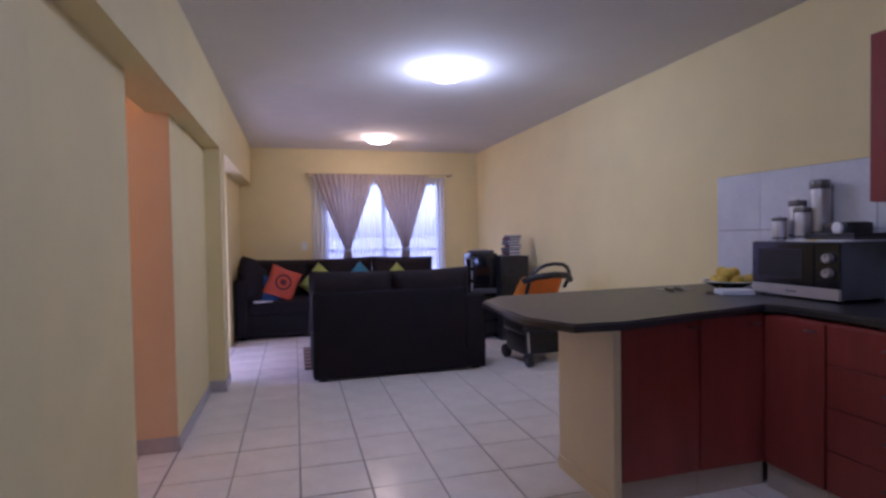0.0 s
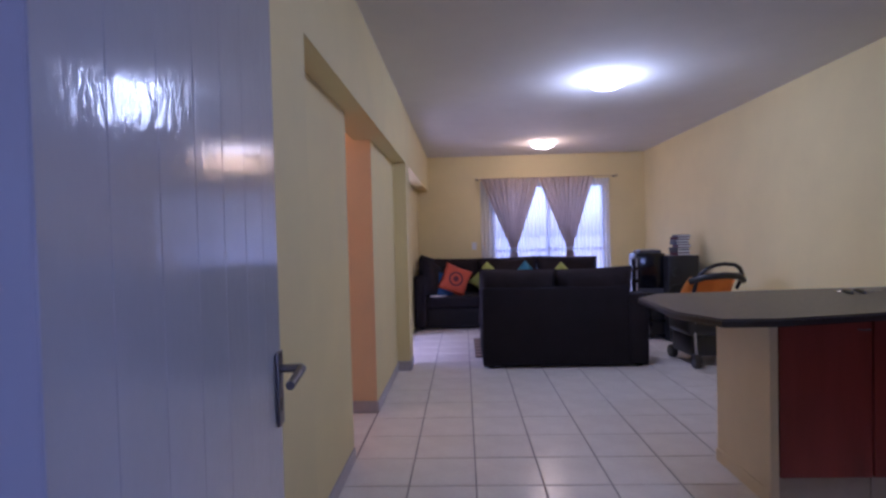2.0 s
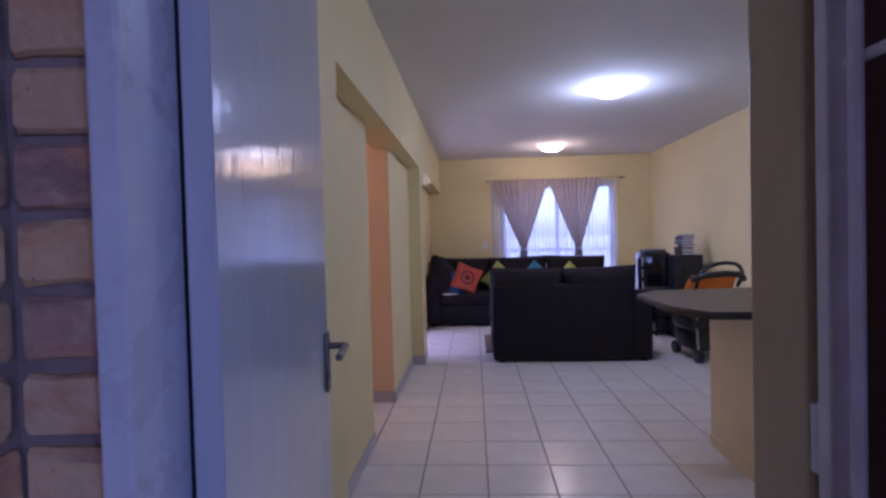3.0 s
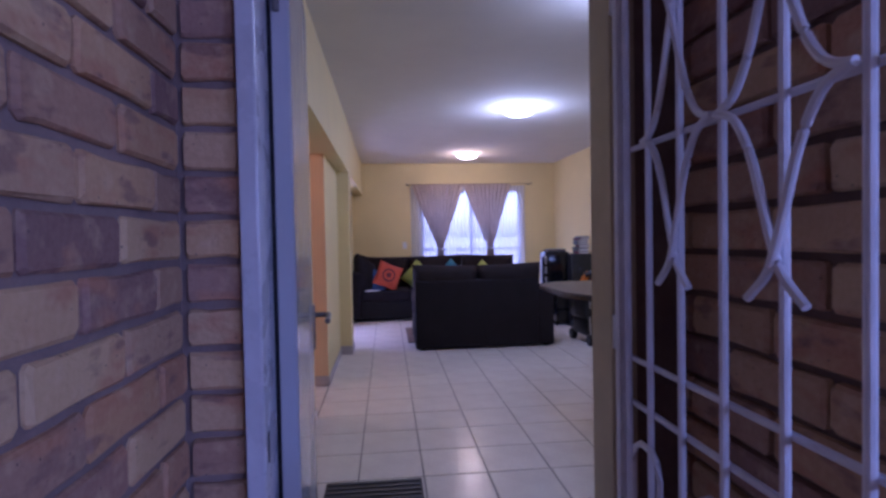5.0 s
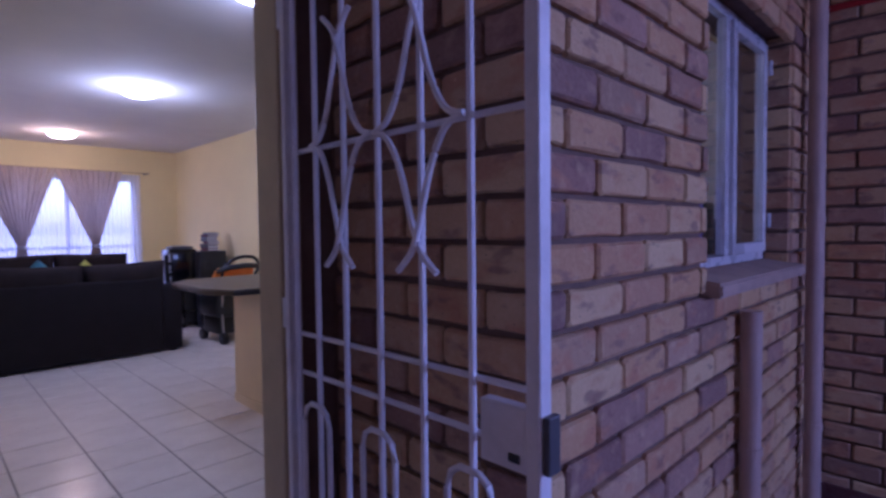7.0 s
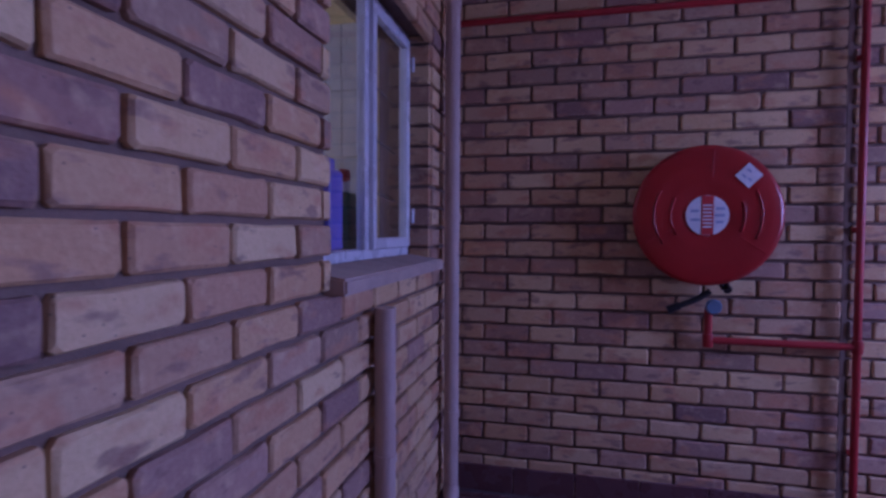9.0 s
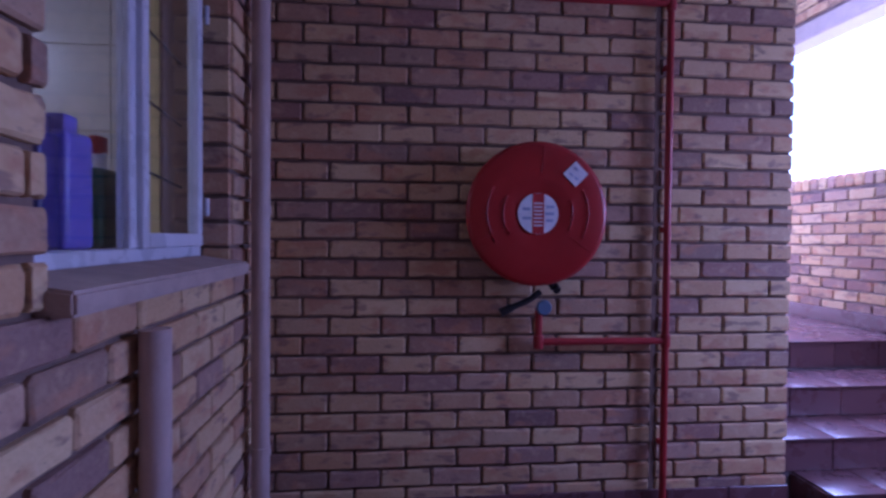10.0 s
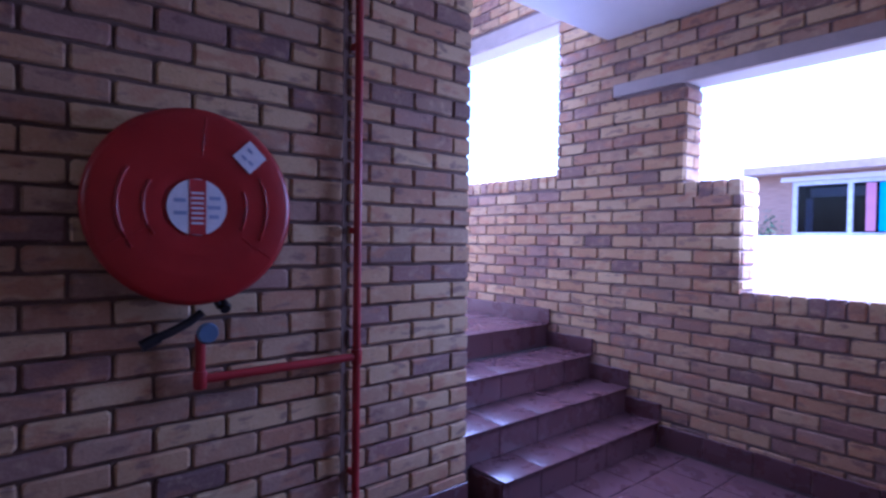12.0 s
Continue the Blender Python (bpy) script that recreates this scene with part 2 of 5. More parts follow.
COUNTER = plain("black_worktop", (0.026, 0.024, 0.027), 0.33, vary=0.5, scale=70, fine=260, bumpy=0.05)
CHERRY = plain("cherry_laminate", (0.25, 0.045, 0.032), 0.38, vary=0.3, scale=7, fine=50, bumpy=0.04, stretch=(1, 1, 0.12))
CREAM_PANEL = plain("cream_plaster", (0.74, 0.62, 0.40), 0.65, vary=0.06, scale=4, bumpy=0.12)
KICK = plain("beige_kickboard", (0.50, 0.42, 0.34), 0.5, vary=0.15, scale=6)
DOOR_WHITE = plain("gloss_white_door_paint", (0.54, 0.55, 0.59), 0.12, vary=0.06, scale=3, fine=46, bumpy=0.2, dist=0.004, stretch=(1, 1, 0.5))
FRAME_PAINT = plain("grey_white_frame_paint", (0.66, 0.67, 0.73), 0.28, vary=0.12, scale=9, fine=50, bumpy=0.1)
FRAME_CREAM = plain("cream_frame_paint", (0.52, 0.42, 0.25), 0.4, vary=0.15, scale=9, bumpy=0.1)
GATE_PAINT = plain("white_gate_paint", (0.80, 0.80, 0.85), 0.35, vary=0.15, scale=14, fine=80, bumpy=0.15)
STEEL = plain("brushed_steel", (0.50, 0.49, 0.49), 0.45, 0.9, vary=0.1, scale=20)
DULL_STEEL = plain("dull_handle_steel", (0.20, 0.19, 0.19), 0.4, 0.9, vary=0.2, scale=30)
CHROME = plain("chrome", (0.8, 0.8, 0.82), 0.1, 1.0, vary=0.03, bumpy=0)
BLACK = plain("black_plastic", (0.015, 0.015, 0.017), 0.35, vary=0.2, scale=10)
BLACK_GLOSS = plain("black_gloss", (0.008, 0.008, 0.012), 0.07, vary=0.1, scale=10, bumpy=0)
DARK_GREY = plain("dark_grey_metal", (0.10, 0.105, 0.12), 0.4, 0.3, vary=0.15, scale=12)
WHITE = plain("white_plastic", (0.78, 0.78, 0.78), 0.4, vary=0.05)
RED_REEL = plain("red_enamel", (0.34, 0.012, 0.009), 0.33, vary=0.14, scale=5, fine=30, bumpy=0.04)
RED_PIPE = plain("red_pipe_paint", (0.36, 0.02, 0.02), 0.4, vary=0.2, scale=8, bumpy=0.1)
PALE_PIPE = plain("painted_downpipe", (0.50, 0.38, 0.33), 0.5, vary=0.18, scale=7, bumpy=0.1)
CONCRETE = plain("pale_concrete", (0.52, 0.45, 0.40), 0.85, vary=0.15, scale=6, fine=80, bumpy=0.3)
SILL = plain("cement_sill", (0.46, 0.35, 0.29), 0.85, vary=0.2, scale=10, fine=90, bumpy=0.4)
LABEL = plain("white_label", (0.75, 0.76, 0.82), 0.4, vary=0.1, scale=60, fine=120, bumpy=0)
LABEL_RED = plain("red_print", (0.45, 0.03, 0.03), 0.4, vary=0.1)
LABEL_BLUE = plain("pale_blue_print", (0.35, 0.42, 0.6), 0.4, vary=0.15)
GLASS = glass("window_glass")
# Dark tint and low IOR help the neighbour's panes read as unlit.
TINTED = glass("dark_tinted_glass", (0.16, 0.18, 0.24))
TINTED.node_tree.nodes["Principled BSDF"].inputs["IOR"].default_value = 1.2
SHEER, DRAPE = sheer_material(), drape_material()
ORANGE = plain("orange_cushion_cloth", (0.50, 0.085, 0.03), 0.85, vary=0.15, scale=9, fine=250, bumpy=0.4)
LIME = plain("lime_cushion_cloth", (0.36, 0.42, 0.07), 0.85, vary=0.15, scale=9, fine=250, bumpy=0.4)
TEAL = plain("teal_cushion_cloth", (0.04, 0.18, 0.28), 0.85, vary=0.15, scale=9, fine=250, bumpy=0.4)
BLUE = plain("blue_cushion_cloth", (0.05, 0.13, 0.34), 0.85, vary=0.15, scale=9, fine=250, bumpy=0.4)
MAROON = plain("dark_print", (0.10, 0.02, 0.03), 0.8, vary=0.1)
STROLLER = plain("orange_stroller_cloth", (0.78, 0.32, 0.03), 0.7, vary=0.12, scale=7, fine=200, bumpy=0.3)
LEMON = plain("yellow_fruit_skin", (0.75, 0.52, 0.04), 0.45, vary=0.15, scale=20, fine=150, bumpy=0.3)
RUG = plain("brown_rug_wool", (0.09, 0.055, 0.04), 0.95, vary=0.3, scale=30, fine=300, bumpy=0.7)
RUG_PALE = plain("beige_rug_wool", (0.35, 0.25, 0.18), 0.95, vary=0.2, scale=30, fine=300, bumpy=0.7)
GROUND = plain("paving", (0.16, 0.14, 0.12), 0.9, vary=0.25, scale=0.6, fine=12, bumpy=0.3)

# ---- the flat: shell ----
XR, YF, ZC = 3.24, 8.5, 2.47          # right wall, far wall, ceiling
XB, XW, ZB = -0.04, -0.16, 1.95       # beam face, recessed wall, underside of the beam
YD = 0.62                             # outer face of the front wall


def structure(name, bm, mat, label):
    return tagged(part(name, bm, mat), label=label, category="wall" if name.startswith("wall") else name.split("_")[0], kind="structure")


def walls(*boxes):
    bm = bmesh.new()
    for b in boxes:
        add_box(bm, *b)
    return bm


structure("wall_east", walls((XR, XR + 0.2, 0.24, YF + 0.2, -0.1, ZC + 0.1)), YELLOW, "cream-yellow painted plaster wall of the living room")
structure("wall_north", walls((XW - 1.9, 0.93, YF, YF + 0.2, -0.1, ZC + 0.1), (2.66, XR, YF, YF + 0.2, -0.1, ZC + 0.1),
                              (0.93, 2.66, YF, YF + 0.2, 2.03, ZC + 0.1), (0.93, 2.66, YF, YF + 0.2, -0.1, 0.06)), YELLOW, "yellow painted end wall with a window opening")
structure("wall_west", walls((XB - 0.2, XB, 0.74, 2.10, -0.1, ZC), (XW - 0.12, XW, 2.10, 3.26, -0.1, ZB), (XW - 0.12, XW, 4.09, 5.28, -0.1, ZB),
                             (XW - 0.12, XB, 5.28, 5.55, -0.1, ZB), (XW - 0.16, XW - 0.04, 7.05, YF, -0.1, ZB)), YELLOW, "cream-yellow wall with recesses and two openings")
structure("beam", walls((XW - 0.12, XB, 2.10, YF, ZB, ZC + 0.05)), YELLOW, "yellow painted bulkhead beam over the openings")
structure("wall_south", walls((XB - 0.2, 0.075, YD + 0.112, 0.75, -0.1, ZC), (0.885, 1.2, YD + 0.112, 0.75, -0.1, ZC), (0.075, 0.885, YD + 0.112, 0.75, 2.0, ZC), (1.16, 1.2, 0.26, YD + 0.112, -0.1, ZC),
                              (1.2, 1.83, 0.242, 0.27, -0.1, ZC), (2.82, XR, 0.242, 0.27, -0.1, ZC), (1.83, 2.82, 0.242, 0.27, -0.1, 1.06), (1.83, 2.82, 0.242, 0.27, 2.02, ZC)), YELLOW,
          "cream painted inside of the front wall with door and window openings")
structure("ceiling", walls((XW - 2.1, XR + 0.2, YD + 0.112, YF + 0.2, ZC, ZC + 0.12), (1.16, XR + 0.2, 0.242, YD + 0.112, ZC, ZC + 0.12)), CEILING, "pale grey plastered ceiling")
structure("floor_screed", walls((XW - 2.2, XR + 0.2, YD + 0.112, YF + 0.2, -0.15, -0.004), (1.16, XR + 0.2, 0.242, YD + 0.112, -0.15, -0.004)), GROUT, "grey grout bed under the floor tiles")
structure("passage_wall_far", walls((-2.2, XW - 0.12, 4.09, 4.2, -0.1, ZC), (-2.2, XW - 0.001, 4.08, 4.09, -0.1, ZB)), PEACH, "peach painted wall of the passage")
structure("passage_wall_near", walls((-2.2, XW - 0.12, 3.12, 3.26, -0.1, ZC), (-2.3, -2.2, 3.12, 4.2, -0.1, ZC)), PEACH, "peach painted walls closing the passage")
# The hole at y 5.8 to 6.8 is unseen, added to let light in.
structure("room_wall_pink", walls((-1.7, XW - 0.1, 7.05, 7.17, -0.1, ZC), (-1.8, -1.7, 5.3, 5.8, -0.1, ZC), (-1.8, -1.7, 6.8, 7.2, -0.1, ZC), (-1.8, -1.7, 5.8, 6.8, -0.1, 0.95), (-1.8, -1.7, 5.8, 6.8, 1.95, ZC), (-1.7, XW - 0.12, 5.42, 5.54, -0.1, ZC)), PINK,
          "pale pink painted walls of the side room with an unseen hole added for light")

# skirting tiles along the left wall
for name, b in (("skirting_recess", (XW, XW + 0.01, 2.10, 3.26, 0, 0.075)), ("skirting_recess_far", (XW, XW + 0.01, 4.08, 5.27, 0, 0.075)),
                ("skirting_pillar", (XW - 0.0, XB + 0.01, 5.267, 5.28, 0, 0.09)), ("skirting_pillar_side", (XB, XB + 0.01, 5.28, 5.55, 0, 0.09)),
                ("skirting_passage", (-1.4, XW + 0.0, 4.068, 4.08, 0, 0.085)), ("skirting_nib", (XB, XB + 0.01, 0.76, 2.10, 0, 0.075)),
                ("skirting_east", (XR - 0.01, XR, 3.6, YF, 0, 0.075))):
    tagged(part(name, box(*b, bevel=0.003, seg=1), SKIRT_TILE), label="grey-mauve tile skirting", category="skirting", kind="structure")


# ---- bricks ----
C, L = 0.0865, 0.232                  # course height and brick length with their joints
rng = random.Random(7)


def brick_mesh(seed, length=L - 0.012, height=C - 0.0125, depth=0.03, proud=0.005):
    """One brick's face: x along the wall, z up, the face to -y, with chipped edges."""
    q = random.Random(seed)
    me = bpy.data.meshes.new("brick")
    vs, fs = [], []

    cut = [q.uniform(0.003, 0.011) for k in range(4)]
    hx, hz = length / 2, height / 2
    line = []
    for k, (sx, sz) in enumerate(((-1, -1), (1, -1), (1, 1), (-1, 1))):
        a, b = (sx * hx, sz * (hz - cut[k])), (sx * (hx - cut[k]), sz * hz)
        line += [a, b] if k % 2 == 0 else [b, a]
        if k in (0, 2):
            line += [(q.uniform(-0.6, 0.6) * hx, sz * (hz - q.uniform(-0.001, 0.004)))]
    n = len(line)

    def ring(y, inset):
        for x, z in line:
            vs.append((x * (1 - inset / hx) + q.uniform(-0.002, 0.002), y, z * (1 - inset / hz) + q.uniform(-0.002, 0.002)))

    ring(depth - proud, 0)
    ring(-proud + 0.006, 0)
    ring(-proud, 0.0055)
    for k in (0, n):
        for i in range(n):
            fs.append((k + i, k + (i + 1) % n, k + n + (i + 1) % n, k + n + i))
    fs.append(tuple(range(2 * n, 3 * n)))
    me.from_pydata(vs, [], fs)
    me.materials.append(BRICK)
    me.update()
    return me


BRICKS = [brick_mesh(i) for i in range(14)]
ROWLOCKS = [brick_mesh(100 + i, 0.074, 0.105) for i in range(4)]


def lay(parent, origin, along, spans, z0, z1, joint_z, joint_s, near, holes=()):
    """Courses of running bond. origin: where s = 0; along: unit way in plan; the face looks to the right of it when seen from
    above. spans: the stretch in s; holes: (s0, s1, z0, z1) left open; near: the stretch of s whose bricks are pieces of their own."""
    ax = Vector((along[0], along[1], 0))
    turn = math.atan2(along[1], along[0])
    s0, s1 = spans
    rest_v, rest_f, count = [], [], 0
    k0 = math.floor((z0 - joint_z) / C)
    for k in range(k0, k0 + 60):
        zb, zt = joint_z + k * C, joint_z + (k + 1) * C
        if zt < z0 + 0.03 or zb > z1 - 0.03:
            continue
        off = joint_s + (L / 2 if k % 2 else 0)
        n0 = math.floor((s0 - off) / L) - 1
        for i in range(n0, n0 + int((s1 - s0) / L) + 4):
            a, b = off + i * L, off + (i + 1) * L
            pieces = [(max(a, s0), min(b, s1))]
            for h0, h1, hz0, hz1 in holes:
                if hz0 < (zb + zt) / 2 < hz1:
                    nxt = []
                    for p0, p1 in pieces:
                        if p1 <= h0 or p0 >= h1:
                            nxt.append((p0, p1))
                        else:
                            nxt += [(p0, h0)] if p0 < h0 else []
                            nxt += [(h1, p1)] if p1 > h1 else []
                    pieces = nxt
            for p0, p1 in pieces:
                if p1 - p0 < 0.03:
                    continue
                me = rng.choice(BRICKS)
                lo, hi = max(zb, z0), min(zt, z1)
                m = Matrix.Translation(Vector(origin) + ax * ((p0 + p1) / 2) + Vector((0, 0, (lo + hi) / 2))) @ Matrix.Rotation(turn, 4, "Z")
                m = m @ Matrix.Rotation(rng.uniform(-0.006, 0.006), 4, "Y") @ Matrix.Translation((0, rng.uniform(-0.003, 0.002), 0))
                sx, sz = (p1 - p0 - 0.012) / (L - 0.012), (hi - lo - 0.0125) / (C - 0.0125)
                if rng.random() < 0.5:
                    m = m @ Matrix.Rotation(math.pi, 4, "Y")
                m = m @ Matrix.Diagonal((sx, 1, sz, 1))
                mid = (p0 + p1) / 2
                if near[0] <= mid <= near[1] and near[2] <= (lo + hi) / 2 <= near[3] and count < 300:
                    ob = new("brick", me)
                    ob.parent = parent
                    ob.matrix_basis = m
                    count += 1
                else:
                    base = len(rest_v)
                    rest_v += [tuple(m @ v.co) for v in me.vertices]
                    rest_f += [tuple(base + j for j in p.vertices) for p in me.polygons]
    if rest_v:
        me = bpy.data.meshes.new("bricks")
        me.from_pydata(rest_v, [], rest_f)
        me.materials.append(BRICK)
        ob = new("bricks", me)
        ob.parent = parent
        tagged(ob, kind="stuff")


def rowlock(parent, origin, along, s0, s1, ztop):
    """A course of bricks on edge under an opening, its top at ztop."""
    turn, ax = math.atan2(along[1], along[0]), Vector((along[0], along[1], 0))
    n = round((s1 - s0) / 0.086)
    for i in range(n):
        s = s0 + (i + 0.5) * (s1 - s0) / n
        ob = new("edge_brick", rng.choice(ROWLOCKS))
        ob.parent = parent
        ob.matrix_basis = Matrix.Translation(Vector(origin) + ax * s + Vector((0, 0, ztop - 0.054))) @ Matrix.Rotation(turn, 4, "Z") @ Matrix.Translation((0, rng.uniform(-0.006, 0.0), 0))


# ---- the landing: shell ----
ZL, ZS = -0.18, 2.6                   # landing floor, underside of the slab above
XH, YR, YE = 3.335, -4.03, -2.47      # hose wall, wall with the openings, end of the hose wall
XJ, XO, XP = 1.83, 2.81, 2.80         # window opening in the front wall, right edge of the frame
ZW0, ZW1 = 1.06, 2.02

XL, XG = -0.048, 0.985                # brick faces either side of the entrance alcove
# Its unseen run down to YR closes the landing and keeps side light out.
wall_left = structure("wall_alcove_left", walls((XL - 0.2, XL - 0.006, YR - 0.2, YD + 0.11, -0.4, ZS)), PALE_MORTAR, "buff and red face-brick wall beside the entrance")
wall_strip = structure("wall_door_strip", walls((XL - 0.006, 0.073, YD + 0.008, YD + 0.11, -0.4, ZS), (0.073, XG, YD + 0.012, YD + 0.11, 2.03, ZS)), PALE_MORTAR, "narrow face-brick strip beside the door frame")
wall_return = structure("wall_alcove_right", walls((XG + 0.012, 1.16, 0.012, YD + 0.11, -0.4, ZS)), MORTAR, "face-brick return wall behind the security gate")
wall_front = structure("wall_front", walls((1.16, XJ - 0.012, 0.012, 0.24, -0.4, ZS), (XO + 0.012, XH + 0.22, 0.012, 0.24, -0.4, ZS), (XJ - 0.012, XO + 0.012, 0.012, 0.24, -0.4, ZW0 - 0.08),
                                           (XJ - 0.012, XO + 0.012, 0.012, 0.24, ZW1, ZS)), MORTAR, "buff and mauve face-brick wall with the kitchen window")
wall_hose = structure("wall_hose", walls((XH + 0.012, XH + 0.21, YE + 0.012, 0.012, -0.4, ZS + 2)), MORTAR, "face-brick wall carrying the fire hose reel")
# West of x 1.75 the unseen stretch is solid, to narrow the light.
wall_open = structure("wall_openings", walls((-0.3, 5.8, YR - 0.22, YR - 0.012, -0.4, 0.872), (-0.3, 1.75, YR - 0.22, YR - 0.012, 0.872, ZS + 2), (2.702, 5.8, YR - 0.22, YR - 0.012, 0.872, 1.54),
                                             (3.052, 4.05, YR - 0.22, YR - 0.012, 1.54, ZS + 2), (4.05, 5.8, YR - 0.22, YR - 0.012, 1.54, 1.668), (5.62, 5.8, YR - 0.22, YR - 0.012, 1.668, ZS + 2),
                                             (1.75, 3.052, YR - 0.22, YR - 0.012, 2.265, ZS + 2), (4.05, 5.62, YR - 0.22, YR - 0.012, 2.99, ZS + 2)), PALE_MORTAR,
                      "face-brick wall with open window holes over the stairs")
structure("wall_stair_end", walls((5.75, 5.95, YR - 0.2, 0.2, -0.4, ZS + 2), (XH + 0.21, 5.75, -1.3, -1.1, -0.4, ZS + 2)), SLAB, "plain walls closing the stair well")
structure("slab", walls((-0.3, 3.62, YR - 0.2, YD + 0.11, ZS, ZS + 0.2)), SLAB, "white painted concrete slab over the landing")
structure("roof_slab", walls((3.3, 6.0, YR - 0.3, 0.2, ZS + 2, ZS + 2.2)), SLAB, "painted concrete roof over the stairs")
structure("lintel_long", box(1.45, 3.56, YR - 0.02, YR + 0.014, 2.18, 2.265, 0.004, 1), CONCRETE, "pale concrete lintel over the long opening")
structure("lintel_short", box(4.0, 5.67, YR - 0.02, YR + 0.014, 2.86, 2.99, 0.004, 1), CONCRETE, "pale concrete lintel over the stair opening")
structure("lintel_long_soffit", walls((1.75, 3.04, YR - 0.22, YR - 0.02, 2.18, 2.265)), SLAB, "underside of the long lintel")
structure("lintel_short_soffit", walls((4.06, 5.61, YR - 0.22, YR - 0.02, 2.86, 2.99)), SLAB, "underside of the short lintel")
structure("landing_base", walls((-0.3, XH + 0.3, YR - 0.2, YD + 0.1, -0.45, ZL - 0.012)), GREY_GROUT, "dark grout bed of the landing floor")
structure("ground", walls((-300, 300, -400, 400, -0.75, -0.6)), GROUND, "pale paving and ground around the building")
structure("joint_strip_stairs", walls((3.549, 3.561, YR - 0.014, YR - 0.003, ZL + 0.2, ZS + 1.9)), MORTAR, "recessed movement joint in the brickwork over the stairs")
structure("joint_strip", walls((XH + 0.004, XH + 0.014, -1.795, -1.772, ZL, ZS)), MORTAR, "recessed movement joint in the brickwork")

# threshold step up into the flat
structure("threshold", box(0.075, 0.87, YD - 0.03, YD + 0.12, ZL, -0.002, 0.006), SILL, "cement door step at the entrance")

# stairs
STEPS = ((3.17, -0.01), (3.40, 0.163), (3.70, 0.336), (4.10, 0.51))
stairs = thing("stairs", (0, 0, 0), "oxblood tiled stairs with rounded nosings going up past the brick wall", "stairs")
for i, (x, z) in enumerate(STEPS):
    x1 = STEPS[i + 1][0] + 0.05 if i < 3 else 5.75
    ya = YE - 0.10 if i == 0 else YE - 0.002
    core = part("step", box(x + 0.02, x1, YR, ya, ZL - 0.2, z - 0.012), GREY_GROUT, stairs)
    n = 5
    for k in range(n):
        y0, y1 = YR + (ya - YR) * k / n, YR + (ya - YR) * (k + 1) / n
        part("riser_tile", box(x + 0.012, x + 0.022, y0 + 0.002, y1 - 0.002, (ZL if i == 0 else STEPS[i - 1][1]) + 0.003, z - 0.012, 0.002, 1), RED_TILE, core)
        smooth(part("tread_tile", box(x - 0.006, min(x1, x + 0.34), y0 + 0.002, y1 - 0.002, z - 0.012, z, 0.005, 2), RED_TILE, core))
    if i == 3:
        for k in range(n):
            for j in range(4):
                y0, y1 = YR + (ya - YR) * k / n, YR + (ya - YR) * (k + 1) / n
                part("tread_tile", box(x + 0.344 + j * 0.33, x + 0.67 + j * 0.33, y0 + 0.002, y1 - 0.002, z - 0.012, z, 0.002, 1), RED_TILE, core)
    if i == 0:
        part("side_tile", box(x + 0.02, x1 - 0.02, ya, ya + 0.01, ZL, z - 0.012, 0.002, 1), RED_TILE, core)
    # skirting that climbs with the steps
    part("skirting_tile", box(x - 0.01, x1 + 0.06, YR, YR + 0.024, z, z + 0.115, 0.003, 1), RED_TILE, core)

# tiled skirtings of the landing
for name, x0, x1, y0, y1 in (("skirting_hose", XH - 0.018, XH - 0.004, YE, -0.0, ), ("skirting_front", 0.98, XH, -0.018, -0.004), ("skirting_openings", 0.0, 3.17, YR + 0.012, YR + 0.026), ("skirting_left", XL + 0.014, XL + 0.026, YR, YD - 0.02)):
    ob = structure(name, walls((x0, x1, y0, y1, ZL, ZL + 0.012)), GREY_GROUT, "oxblood tile skirting of the landing")
    long_x = (x1 - x0) > (y1 - y0)
    a0, a1 = (x0, x1) if long_x else (y0, y1)
    n = max(1, round((a1 - a0) / 0.3))
    for k in range(n):
        p, q = a0 + (a1 - a0) * k / n + 0.002, a0 + (a1 - a0) * (k + 1) / n - 0.002
        part("skirting_tile", box(*((p, q, y0, y1) if long_x else (x0, x1, p, q)), ZL + 0.012, ZL + 0.15, 0.003, 1), RED_TILE, ob)

# ---- the flat: things ----
def ceiling_light(x, y, colour, strength, label):
    t = thing("ceiling_light", (x, y, ZC), label, "ceiling light", "ceiling lights")
    smooth(part("base", lathe([(0.0, 0), (0.135, 0), (0.14, -0.018), (0.125, -0.026), (0.0, -0.026)]), WHITE, t))
    d = smooth(part("diffuser", lathe([(0.145, -0.02), (0.15, -0.03), (0.132, -0.052), (0.09, -0.072), (0.04, -0.081), (0, -0.083)]), glow("lamp_glow", colour, strength), t, "glowing frosted glass dome"))
    d.visible_shadow = False


ceiling_light(1.65, 4.6, (0.94, 1.0, 0.85), 3.2, "round flush ceiling light glowing cool white")
ceiling_light(1.57, 7.45, (1.0, 0.88, 0.55), 2.6, "round flush ceiling light glowing warm white")
ceiling_light(1.5, 2.05, (0.94, 1.0, 0.85), 2.5, "round flush kitchen ceiling light glowing cool white")

# far window with drapes
win = tagged(new("window_1"), label="white framed sliding window with bright daylight behind it", category="window", kind="structure")
win.matrix_basis = pose(0.93, YF + 0.08, 0.06)
W, H = 1.73, 1.97
for a in ((0, W, -0.03, 0.03, 0, 0.06), (0, W, -0.03, 0.03, H - 0.05, H), (0, 0.05, -0.03, 0.03, 0.06, H - 0.05), (W - 0.05, W, -0.03, 0.03, 0.06, H - 0.05), (W / 2 - 0.03, W / 2 + 0.03, -0.03, 0.03, 0.06, H - 0.05),
          (0.05, W - 0.05, -0.02, 0.02, 0.93, 0.97)):
    part("window_frame", box(*a, 0.004, 1), FRAME_PAINT, win)
